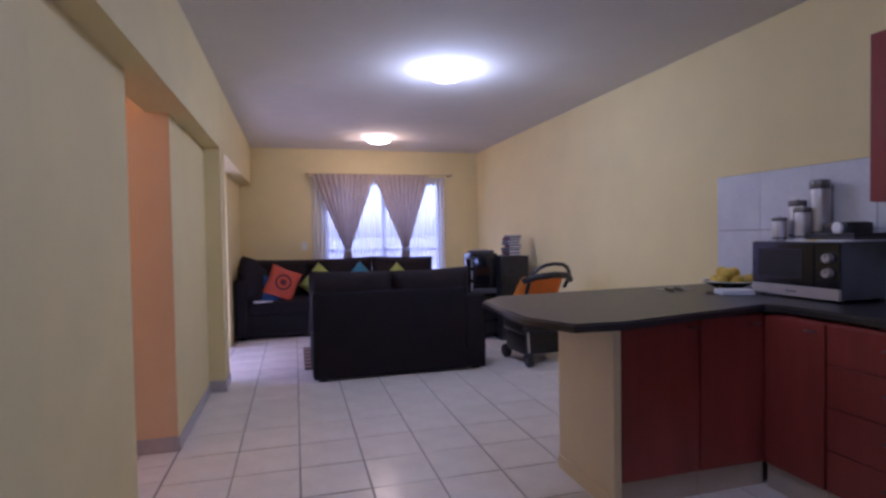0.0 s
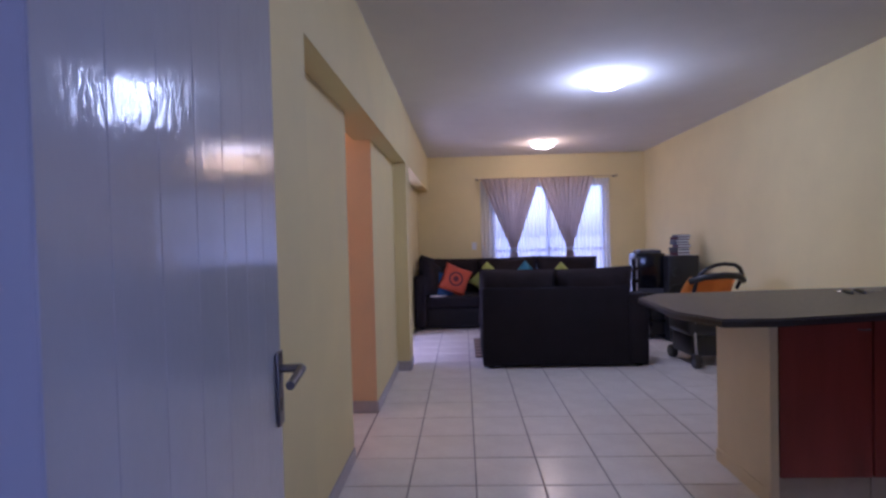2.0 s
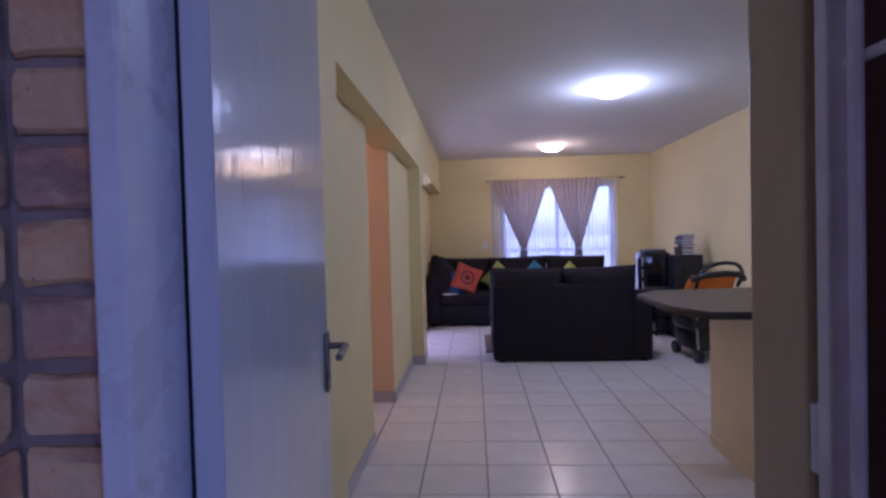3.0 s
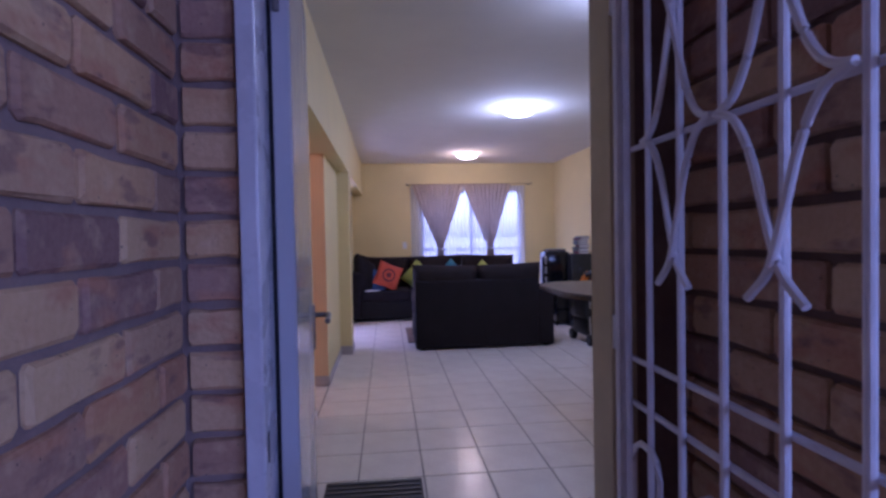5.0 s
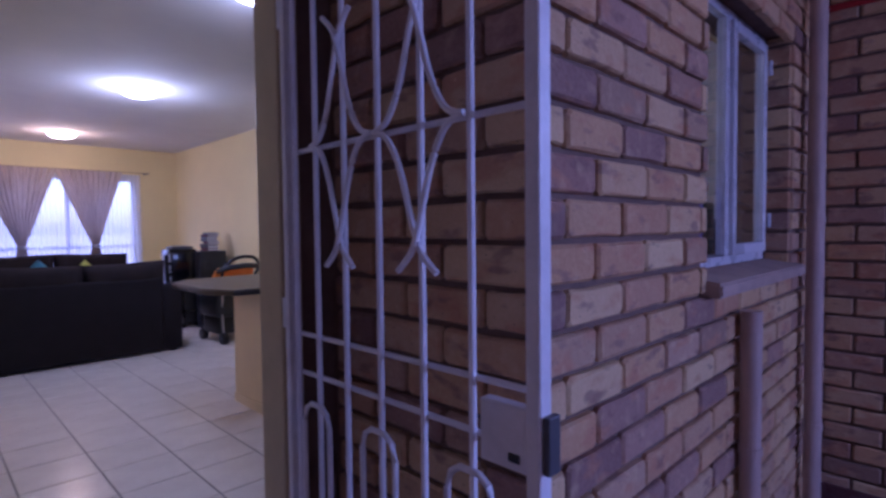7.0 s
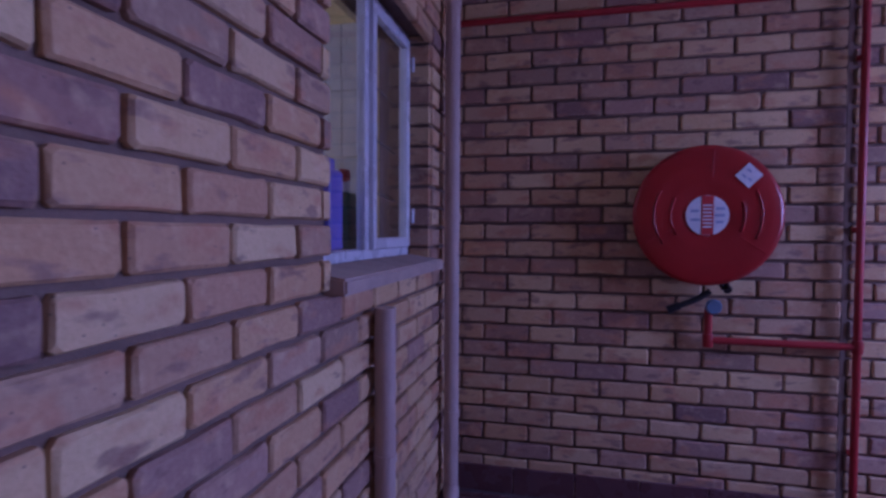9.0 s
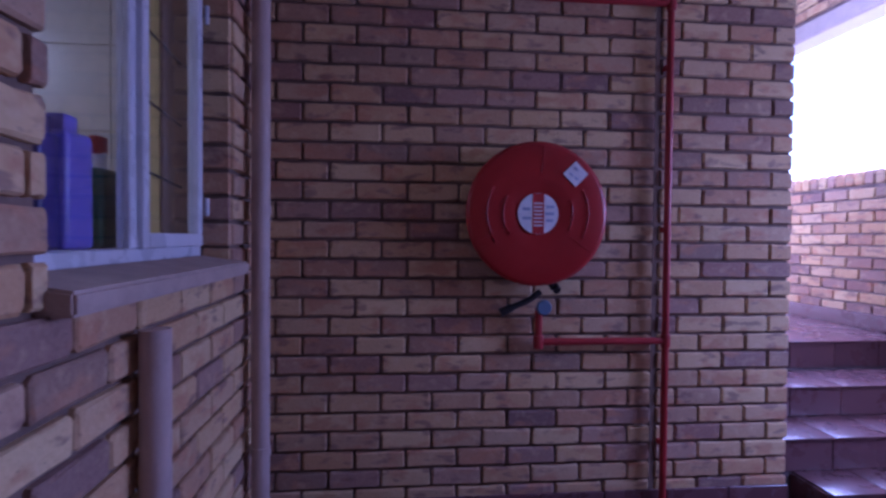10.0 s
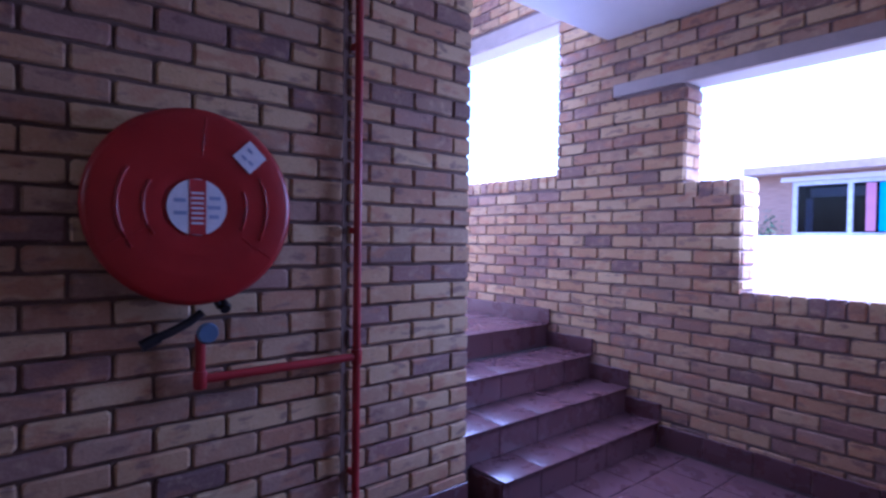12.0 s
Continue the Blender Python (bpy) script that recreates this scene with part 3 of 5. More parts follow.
for x0, x1 in ((0.05, W / 2 - 0.03), (W / 2 + 0.03, W - 0.05)):
    for z0, z1 in ((0.06, 0.93), (0.97, H - 0.05)):
        part("pane", box(x0, x1, -0.003, 0.003, z0, z1), GLASS, win).visible_shadow = False


def cloth(width_at, centre_at, z0, z1, y, folds, depth, mat, name, parent, label="", n=120, rows=36, seed=0):
    q = random.Random(seed)
    ph, am = [q.uniform(-0.5, 0.5) for _ in range(n + 1)], [q.uniform(0.6, 1.3) for _ in range(folds + 2)]
    bm = bmesh.new()
    g = []
    for j in range(rows + 1):
        v = j / rows
        z = z1 + (z0 - z1) * v
        w, c = width_at(v), centre_at(v)
        row = []
        for i in range(n + 1):
            u = i / n
            a = am[int(u * folds)]
            row.append(bm.verts.new((c + (u - 0.5) * w, y + depth * a * math.sin(u * folds * math.tau + 0.7 * math.sin(3 * v + ph[0])) + 0.008 * math.sin(9 * v + 12 * u), z)))
        g.append(row)
    for j in range(rows):
        for i in range(n):
            bm.faces.new((g[j][i], g[j + 1][i], g[j + 1][i + 1], g[j][i + 1]))
    return smooth(part(name, bm, mat, parent, label), 180)


def swag(x_top0, x_top1, x_tie, tie_v, seed):
    t = thing("curtain", (0, 0, 0), "taupe gathered curtain tied back in the middle over a sheer", "curtain", "tied curtains")

    def width(v):
        if v < tie_v:
            k = v / tie_v
            return (x_top1 - x_top0) * (1 - k ** 1.02) + 0.075 * k
        return 0.075 + 0.22 * ((v - tie_v) / (1 - tie_v)) ** 0.6

    def centre(v):
        k = min(1, v / tie_v) ** 1.02
        return (x_top0 + x_top1) / 2 * (1 - k) + x_tie * k

    cloth(width, centre, 0.12, 2.1, YF - 0.12, 11, 0.022, DRAPE, "drape", t, seed=seed)
    smooth(part("tie_band", lathe([(0.05, -0.025), (0.056, -0.01), (0.056, 0.01), (0.05, 0.025)], 16, pose(x_tie, YF - 0.12, 2.1 - 1.98 * tie_v)), SHEER, t, "pale tie band"))


swag(0.77, 1.65, 1.245, 0.54, 3)
swag(1.63, 2.45, 2.085, 0.54, 4)
sheer = thing("sheer_curtain", (0, 0, 0), "white sheer curtain hanging across the window", "curtain")
cloth(lambda v: 1.94, lambda v: 1.73, 0.08, 2.08, YF - 0.055, 34, 0.014, SHEER, "sheer_cloth", sheer, n=240, seed=9)
rod = thing("curtain_rod", (0, 0, 0), "thin tan metal curtain rod on the yellow wall", "curtain rod")
smooth(part("rod", tube([(0.7, YF - 0.1, 2.11), (2.8, YF - 0.1, 2.11)], 0.007), FRAME_CREAM, rod))
for x in (0.7, 2.8):
    smooth(part("finial", lathe([(0, -0.02), (0.016, -0.012), (0.018, 0), (0.016, 0.012), (0, 0.02)], 12, pose(x, YF - 0.1, 2.11)), FRAME_CREAM, rod))
for x in (0.72, 2.77):
    part("bracket", box(x - 0.008, x + 0.008, YF - 0.1, YF, 2.095, 2.11), DARK_GREY, rod)
sw = thing("light_switch", (0.65, YF, 1.1), "small white wall switch on the yellow wall", "switch")
part("plate", box(-0.035, 0.035, -0.008, 0, -0.055, 0.055, 0.003), WHITE, sw)
part("rocker", box(-0.012, 0.012, -0.013, -0.008, -0.02, 0.02, 0.002), WHITE, sw)


def sofa(name, loc, width, depth, back_h, seat_h, cushions, label, rz=0, arms=True, cush_top=0.92, low_end=0.0):
    """A dark upholstered sofa: its back along +y of its own frame, its seat to -y; built with the back at y = 0."""
    t = thing(name, loc, label, "sofa", "", rz)
    smooth(part("base", box(0, width, -depth, -0.02, 0.03, seat_h - 0.13, 0.02), SOFA_DARK, t))
    smooth(part("back_panel", box(low_end, width, -0.2, 0, 0.02, back_h, 0.025, 3), SOFA, t))
    if low_end:
        smooth(part("arm_end", box(0, low_end + 0.01, -0.2, -0.004, 0.02, back_h - 0.075, 0.03, 3), SOFA, t))
    if arms:
        for x in (0, width - 0.17):
            smooth(part("arm", box(x, x + 0.17, -depth, -0.15, 0.03, seat_h + 0.17, 0.05, 4), SOFA, t))
    x0, w = (0.17 if arms else 0.02), (width - (0.34 if arms else 0.04)) / cushions
    for i in range(cushions):
        smooth(part("seat_cushion", box(x0 + i * w + 0.004, x0 + (i + 1) * w - 0.004, -depth - 0.01, -0.19, seat_h - 0.13, seat_h + 0.03, 0.045, 4), SOFA, t))
    left = 0.6 * low_end
    wb = (width - left - 0.02 + (0.03 if low_end else 0)) / cushions
    for i in range(cushions):
        bm = pillow(wb * 1.02, cush_top - seat_h + 0.06, 0.29, 14, 0.95, 0.45)
        bmesh.ops.transform(bm, matrix=pose(left + 0.01 + (i + 0.5) * wb, -0.16, (cush_top + seat_h) / 2 + 0.0, -6 + 3 * (i % 2), 1.5 - 3 * (i % 2), 0), verts=bm.verts[:])
        smooth(part("back_cushion", bm, SOFA_SOFT, t), 180)
    for x in (0.08, width - 0.08):
        for y in (-0.08, -depth + 0.08):
            part("foot", box(x - 0.03, x + 0.03, y - 0.03, y + 0.03, 0, 0.03), BLACK, t)
    return t


# its back to the entrance
sofa("sofa", (2.185, 5.275, 0), 1.54, 0.86, 0.76, 0.42, 2, "black-brown fabric sofa seen from its back, two loose back cushions", rz=180, cush_top=0.895, low_end=0.18)
# along the far wall, with a corner end
corner = sofa("corner_sofa", (-0.19, 8.33, 0), 2.62, 0.88, 0.74, 0.42, 3, "black-brown fabric corner sofa below the window with bright cushions", arms=False, cush_top=0.90)
smooth(part("end_back", box(0.0, 0.17, -0.98, -0.1, 0.03, 0.74, 0.07, 4), SOFA, corner))
bm = pillow(0.4, 0.34, 0.2, 12, 0.92, 0.45)
bmesh.ops.transform(bm, matrix=pose(0.15, -0.30, 0.80, -6, 10, 70), verts=bm.verts[:])
smooth(part("end_cushion", bm, SOFA, corner), 180)
bm = pillow(0.62, 0.5, 0.24, 12, 0.95, 0.4)
bmesh.ops.transform(bm, matrix=pose(0.22, -0.66, 0.66, -8, 14, 74), verts=bm.verts[:])
smooth(part("end_cushion", bm, SOFA, corner), 180)


def cushion(x, y, z, size, mat, spin, lean, turn, label, motif=False):
    t = thing("cushion", (x, y, z), label, "cushion", "cushions on the corner sofa")
    m = pose(0, 0, 0, lean, 0, turn) @ pose(0, 0, 0, 0, spin, 0)
    bm = pillow(size, size, 0.13, 12, 0.88, 0.5)
    bmesh.ops.transform(bm, matrix=m, verts=bm.verts[:])
    smooth(part("cover", bm, mat, t), 180)
    if motif:
        for r0, r1, name in ((0.075, 0.1, "motif_ring"), (0.0, 0.04, "motif_dot")):
            bm = lathe([(r0, 0.0), (r0, 0.004), (r1, 0.004), (r1, 0)], 24, m @ pose(0.0, -0.062, 0, 90))
            part(name, bm, MAROON, t)


cushion(0.36, 7.60, 0.66, 0.38, ORANGE, 24, -14, 12, "orange cushion with a dark round motif leaning on the sofa", True)
cushion(0.20, 7.66, 0.57, 0.34, BLUE, 30, -20, 25, "blue cushion half hidden behind the orange one")
cushion(0.83, 7.95, 0.61, 0.40, LIME, 42, -12, 0, "lime green cushion standing on its corner")
cushion(1.37, 7.98, 0.595, 0.42, TEAL, 45, -12, 4, "teal cushion standing on its corner")
cushion(1.88, 7.98, 0.595, 0.38, LIME, 44, -12, -4, "lime green cushion beside the teal one")
paper = thing("folded_cloth", (-0.04, 7.48, 0.45), "cream folded cloth lying on the sofa seat", "cloth")
part("fold", box(0.06, 0.4, -0.05, 0.2, 0, 0.02, 0.006, 2, pose(0, 0, 0, 0, 4, 8)), WHITE, paper)

rug = thing("rug", (0.58, 5.75, 0), "brown striped woven rug beside the sofa", "rug")
part("weave", box(0, 1.2, 0, 1.0, 0.0, 0.012, 0.004, 1), RUG, rug)
for k in range(6):
    part("stripe", box(0.0, 1.2, 0.06 + k * 0.16, 0.1 + k * 0.16, 0.012, 0.014), RUG_PALE, rug)

# television, speaker and books in the corner
tv_stand = thing("tv_stand", (2.62, 6.55, 0), "low black gloss stand against the wall", "stand")
for a in ((0, 0.58, 0, 0.5, 0.46, 0.5), (0, 0.58, 0, 0.5, 0.2, 0.23), (0, 0.58, 0, 0.5, 0.02, 0.06)):
    part("shelf", box(*a, 0.006), BLACK_GLOSS, tv_stand)
for x in (0, 0.55):
    part("side_panel", box(x, x + 0.03, 0, 0.5, 0, 0.46), BLACK_GLOSS, tv_stand)
# Black block fills the stand between its shelves.
part("cabinet_body", box(0.03, 0.55, 0.03, 0.49, 0.06, 0.46, 0.004, 1), BLACK, tv_stand)
tv = thing("television", (2.49, 6.62, 0.5), "black box television with a glossy curved screen", "television", "", -6)
smooth(part("casing", box(0, 0.34, 0.0, 0.4, 0.0, 0.5, 0.035, 3), BLACK_GLOSS, tv))
smooth(part("screen", box(0.035, 0.305, -0.012, 0.01, 0.12, 0.46, 0.012, 3), BLACK_GLOSS, tv))
part("speaker_strip", box(0.03, 0.31, -0.006, 0.002, 0.03, 0.09, 0.004), DARK_GREY, tv)
# Steel bars stand in for the pale glints down the casing's edge.
for i in range(3):
    smooth(part("trim_bar", box(0.008, 0.022, -0.006, 0, 0.06 + i * 0.14, 0.16 + i * 0.14, 0.004), STEEL, tv))
dvd = thing("disc_player", (2.55, 6.68, 1.0), "flat dark disc player on the television", "player")
part("casing", box(0, 0.26, 0, 0.2, 0, 0.03, 0.006), DARK_GREY, dvd)
part("lid", box(0.03, 0.2, 0.03, 0.16, 0.03, 0.04, 0.004), STEEL, dvd)
spk = thing("loudspeaker", (2.80, 6.42, 0), "tall black floor loudspeaker beside the television", "loudspeaker")
smooth(part("cabinet", box(0, 0.34, 0, 0.38, 0.02, 0.97, 0.012, 2), BLACK, spk))
for z, r in ((0.3, 0.1), (0.55, 0.1), (0.78, 0.05)):
    smooth(part("driver", lathe([(r, 0), (r, 0.012), (r * 0.85, 0.012), (r * 0.3, -0.01), (0, 0.0)], 24, pose(0.09, 0.0, z, 90)), BLACK, spk))
part("plinth", box(-0.01, 0.35, -0.01, 0.39, 0, 0.02), BLACK, spk)
q = random.Random(5)
z = 0.97
for i in range(8):
    h = q.uniform(0.024, 0.036)
    bk = thing("book", (2.91 + q.uniform(-0.012, 0.012), 6.46, z), ("black covered book in the stack on the loudspeaker" if i % 3 else "maroon covered book in the stack on the loudspeaker"), "book", "stack of books", q.uniform(-6, 6))
    part("cover", box(0, 0.14, 0, 0.2, 0, h, 0.003, 1), BLACK if i % 3 else MAROON, bk)
    part("pages", box(0.003, 0.137, -0.002, 0.202, 0.007, h - 0.007), WHITE, bk)
    z += h

# stroller
st = thing("stroller", (2.52, 5.15, 0), "orange and black folding baby stroller parked by the wall", "stroller", "", 4)
smooth(part("push_handle", tube([(0.03, 0.1, 0.55), (0.04, 0.0, 0.78), (0.06, -0.04, 0.86), (0.11, -0.06, 0.91), (0.18, -0.07, 0.938), (0.26, -0.07, 0.948), (0.35, -0.07, 0.938), (0.40, -0.06, 0.91), (0.435, -0.04, 0.86), (0.445, 0.0, 0.79), (0.445, 0.06, 0.72)], 0.017, 10), BLACK, st))
bm = bmesh.new()
g = []
for j in range(9):
    v = j / 8
    g.append([bm.verts.new((0.015 + 0.475 * (i / 10) + 0.012 * math.sin(5 * v + i), 0.0 + 0.30 * v - 0.12 * math.sin(math.pi * i / 10), 0.55 + 0.28 * math.sin(0.5 * math.pi * min(1, (1 - v) * 1.25)) - 0.015 * math.sin(i * 1.7))) for i in range(11)])
for j in range(8):
    for i in range(10):
        bm.faces.new((g[j][i], g[j][i + 1], g[j + 1][i + 1], g[j + 1][i]))
bmesh.ops.solidify(bm, geom=bm.faces[:], thickness=0.012)
smooth(part("canopy", bm, STROLLER, st, "bright orange cloth canopy"), 180)
smooth(part("canopy_rim", tube([(-0.01, 0.02, 0.79), (0.08, -0.07, 0.835), (0.25, -0.11, 0.85), (0.40, -0.07, 0.835), (0.48, 0.02, 0.79)], 0.03, 10), BLACK, st))
smooth(part("seat", box(0.0, 0.46, 0.04, 0.5, 0.28, 0.60, 0.06, 3), BLACK, st))
for x in (0.05, 0.45):
    smooth(part("leg", tube([(x, 0.02, 0.62), (x, 0.06, 0.36), (x, 0.03, 0.1)], 0.012, 8), STEEL, st))
    smooth(part("leg", tube([(x, 0.06, 0.4), (x, 0.5, 0.1)], 0.012, 8), STEEL, st))
for x in (0.05, 0.45):
    for y in (0.03, 0.5):
        w = smooth(part("wheel", lathe([(0.03, -0.03), (0.055, -0.03), (0.065, -0.02), (0.065, 0.02), (0.055, 0.03), (0.03, 0.03)], 24, pose(x, y, 0.065, 0, 90)), BLACK, st))
        part("hub", lathe([(0, -0.031), (0.031, -0.029), (0.031, 0.029), (0, 0.031)], 16, pose(x, y, 0.065, 0, 90)), DARK_GREY, w)
smooth(part("basket", box(0.03, 0.44, 0.08, 0.48, 0.09, 0.29, 0.04), BLACK, st))


# ---- kitchen ----
def carcass(name, b, label):
    t = thing(name, (b[0], b[2], 0), label, "cabinet")
    part("body", box(0, b[1] - b[0], 0, b[3] - b[2], 0.12, 0.83), CHERRY, t)
    return t


top = thing("worktop", (0, 0, 0), "black laminate breakfast bar worktop with clipped corners", "worktop")
bm = bmesh.new()
outline = [(1.455, 3.33), (1.44, 2.76), (1.54, 2.53), (1.76, 2.515), (2.63, 2.70), (2.68, 2.62), (2.64, 0.3), (3.238, 0.3), (3.238, 3.66), (1.62, 3.52)]
vs = [bm.verts.new((x, y, 0.842)) for x, y in outline]
f = bm.faces.new(vs)
ex = bmesh.ops.extrude_face_region(bm, geom=[f])
bmesh.ops.translate(bm, vec=(0, 0, 0.036), verts=[v for v in ex["geom"] if isinstance(v, bmesh.types.BMVert)])
bmesh.ops.bevel(bm, geom=[e for e in bm.edges if abs(e.verts[0].co.z - e.verts[1].co.z) < 1e-4], offset=0.008, segments=3, affect="EDGES")
bmesh.ops.recalc_face_normals(bm, faces=bm.faces[:])
smooth(part("slab", bm, COUNTER, top))

bar = thing("bar_end_wall", (1.835, 2.72, 0), "cream painted end wall carrying the breakfast bar", "bar wall")
part("panel", box(0, 0.04, 0.0, 0.5, 0, 0.842, 0.003, 1), CREAM_PANEL, bar)
part("back_panel", box(0.04, 1.39, 0.46, 0.5, 0, 0.842, 0.003, 1), CREAM_PANEL, bar)
part("skirting", box(-0.008, 0.0, 0.0, 0.5, 0.0, 0.07, 0.002, 1), CREAM_PANEL, bar)


def handle(parent, x, y, z, along):
    """A small bow handle in front of a face."""
    if along == "x":
        pts = [(x - 0.022, y, z), (x - 0.018, y - 0.02, z), (x + 0.018, y - 0.02, z), (x + 0.022, y, z)]
    else:
        pts = [(x, y - 0.022, z), (x - 0.02, y - 0.018, z), (x - 0.02, y + 0.018, z), (x, y + 0.022, z)]
    smooth(part("handle", tube(pts, 0.0035, 8), DULL_STEEL, parent, "slim dull steel bow handle"))


for x0, x1, hx in ((1.88, 2.29, 2.25), (2.295, 2.672, 2.60)):
    t = carcass("base_cabinet", (x0, x1, 2.75, 3.17), "cherry red base cabinet under the breakfast bar")
    d = part("door", box(0.003, x1 - x0 - 0.003, -0.022, 0, 0.123, 0.825, 0.003, 2), CHERRY, t)
    handle(d, hx - x0, -0.022, 0.79, "x")
    part("kickboard", box(0, x1 - x0, 0.0, 0.015, 0, 0.118), KICK, t)
for y0, y1, drawers in ((2.42, 2.722, False), (1.90, 2.415, True), (1.35, 1.895, False)):
    t = carcass("base_cabinet", (2.672, 3.235, y0, y1), "cherry red drawer unit beside the wall" if drawers else "cherry red base cabinet beside the wall")
    if drawers:
        for i, (z0, z1) in enumerate(((0.123, 0.30), (0.304, 0.48), (0.484, 0.66), (0.664, 0.825))):
            d = part("drawer", box(-0.022, 0, 0.003, y1 - y0 - 0.003, z0, z1, 0.003, 2), CHERRY, t)
            handle(d, -0.022, (y1 - y0) / 2, (z0 + z1) / 2 + 0.02, "y")
    else:
        d = part("door", box(-0.022, 0, 0.003, y1 - y0 - 0.003, 0.123, 0.825, 0.003, 2), CHERRY, t)
        handle(d, -0.022, 0.06, 0.79, "y")
    part("kickboard", box(0.0, 0.015, 0, y1 - y0, 0, 0.118), KICK, t)
for y0, y1 in ((1.95, 2.44), (1.45, 1.945)):
    t = thing("wall_cabinet", (2.94, y0, 1.34), "cherry red wall cabinet above the worktop", "cabinet", "wall cabinets")
    part("body", box(0, 0.295, 0, y1 - y0, 0, 0.72), CHERRY, t)
    d = part("door", box(-0.02, 0, 0.002, y1 - y0 - 0.002, 0.002, 0.718, 0.003, 2), CHERRY, t)
    handle(d, -0.02, 0.06, 0.08, "y")

# splash tiles
splash = structure("splashback", walls((XR - 0.006, XR - 0.001, 1.3, 3.635, 0.878, 1.575)), GROUT, "grey marbled splash tiles above the worktop")
for j in range(2):
    for i in range(7):
        y1 = 3.633 - i * 0.337
        part("wall_tile", box(XR - 0.013, XR - 0.004, max(1.3, y1 - 0.334), y1, 0.879 + j * 0.348, 0.879 + j * 0.348 + 0.345, 0.002, 1), WALL_TILE, splash)

for j in range(4):
    for i in range(3):
        y1 = 1.27 - i * 0.337
        part("wall_tile", box(XR - 0.013, XR - 0.001, max(0.28, y1 - 0.334), y1, 0.879 + j * 0.348, 0.879 + j * 0.348 + 0.345, 0.002, 1), WALL_TILE, splash)

# microwave with things on it
mw = thing("microwave", (2.945, 2.577, 0.878), "black and steel microwave oven with two round knobs", "microwave")
smooth(part("casing", box(0.0, 0.285, 0.0, 0.488, 0.012, 0.288, 0.008), DARK_GREY, mw))
part("door", box(-0.014, 0.0, 0.128, 0.486, 0.068, 0.285, 0.004), BLACK_GLOSS, mw, "black glass door")
part("door_window", box(-0.017, -0.013, 0.19, 0.445, 0.105, 0.25, 0.002, 1), BLACK, mw)
part("control_panel", box(-0.014, 0.0, 0.002, 0.125, 0.068, 0.285, 0.004), BLACK_GLOSS, mw)
part("steel_strip", box(-0.016, 0.0, 0.002, 0.486, 0.012, 0.066, 0.003), STEEL, mw, "brushed steel lower strip")
part("maker_mark", box(-0.018, -0.0155, 0.22, 0.28, 0.034, 0.042), DULL_STEEL, mw)
for z in (0.21, 0.14):
    k = smooth(part("knob", lathe([(0.0, 0.026), (0.02, 0.026), (0.023, 0.02), (0.024, 0.0)], 24, pose(-0.014, 0.05, z, 0, -90)), STEEL, mw, "round steel knob"))
    part("pointer", box(-0.042, -0.039, 0.048, 0.052, z, z + 0.018), BLACK, k)
for x in (0.03, 0.255):
    for y in (0.03, 0.455):
        part("foot", box(x - 0.01, x + 0.01, y - 0.01, y + 0.01, 0, 0.012), BLACK, mw)


def canister(x, y, z, r, h, label):
    t = thing("canister", (x, y, z), label, "canister", "steel canisters")
    smooth(part("body", lathe([(0, 0), (r, 0), (r * 1.02, 0.006), (r * 1.02, h * 0.84), (r, h * 0.85), (0, h * 0.85)], 28), STEEL, t))
    smooth(part("band", lathe([(r * 1.025, h * 0.1), (r * 1.03, h * 0.11), (r * 1.03, h * 0.15), (r * 1.025, h * 0.16)], 28), DARK_GREY, t))
    lid = smooth(part("lid", lathe([(r * 0.98, h * 0.85), (r * 1.03, h * 0.87), (r * 1.03, h * 0.97), (r * 0.95, h), (0, h)], 28), DULL_STEEL, t))
    smooth(part("lid_knob", lathe([(0.008, h), (0.008, h + 0.008), (0, h + 0.01)], 12), STEEL, lid))


ZM = 0.878 + 0.288
canister(3.10, 3.045, ZM, 0.03, 0.12, "small brushed steel canister on the microwave")
canister(3.12, 2.955, ZM, 0.042, 0.215, "medium brushed steel canister on the microwave")
canister(3.16, 2.86, ZM, 0.045, 0.315, "tall brushed steel flask on the microwave")
canister(3.03, 2.985, ZM, 0.036, 0.125, "short brushed steel jar on the microwave")
canister(3.09, 2.90, ZM, 0.04, 0.175, "brushed steel jar beside the tall flask")
towel = thing("tea_towel", (2.955, 2.56, ZM), "white tea towel with a yellow stripe under the tray", "towel", "", -6)
smooth(part("cloth", box(-0.015, 0.25, 0.0, 0.34, 0, 0.008, 0.003, 2), WHITE, towel))
part("stripe", box(-0.0165, 0.2, 0.15, 0.2, 0.004, 0.0095, 0.001, 1), LEMON, towel, "yellow woven stripe")
tray = thing("tray", (2.98, 2.55, ZM + 0.0095), "black serving tray with utensils on the microwave", "tray", "", -12)
part("base", box(0, 0.24, 0, 0.3, 0.0, 0.01, 0.004), BLACK, tray)
for a in ((0, 0.24, 0, 0.01, 0.01, 0.03), (0, 0.24, 0.29, 0.3, 0.01, 0.03), (0, 0.01, 0.01, 0.29, 0.01, 0.03), (0.23, 0.24, 0.01, 0.29, 0.01, 0.03)):
    part("rim", box(*a, 0.003), BLACK, tray)
kb = thing("kitchen_scale", (3.03, 2.62, ZM + 0.0195), "dark kitchen gadget with a round grey dial", "gadget", "", -12)
smooth(part("body", box(0, 0.14, 0, 0.16, 0, 0.075, 0.02), BLACK, kb))
smooth(part("dial", lathe([(0.03, 0), (0.03, 0.01), (0, 0.014)], 20, pose(0.0, 0.05, 0.045, 0, -90)), WHITE, kb))

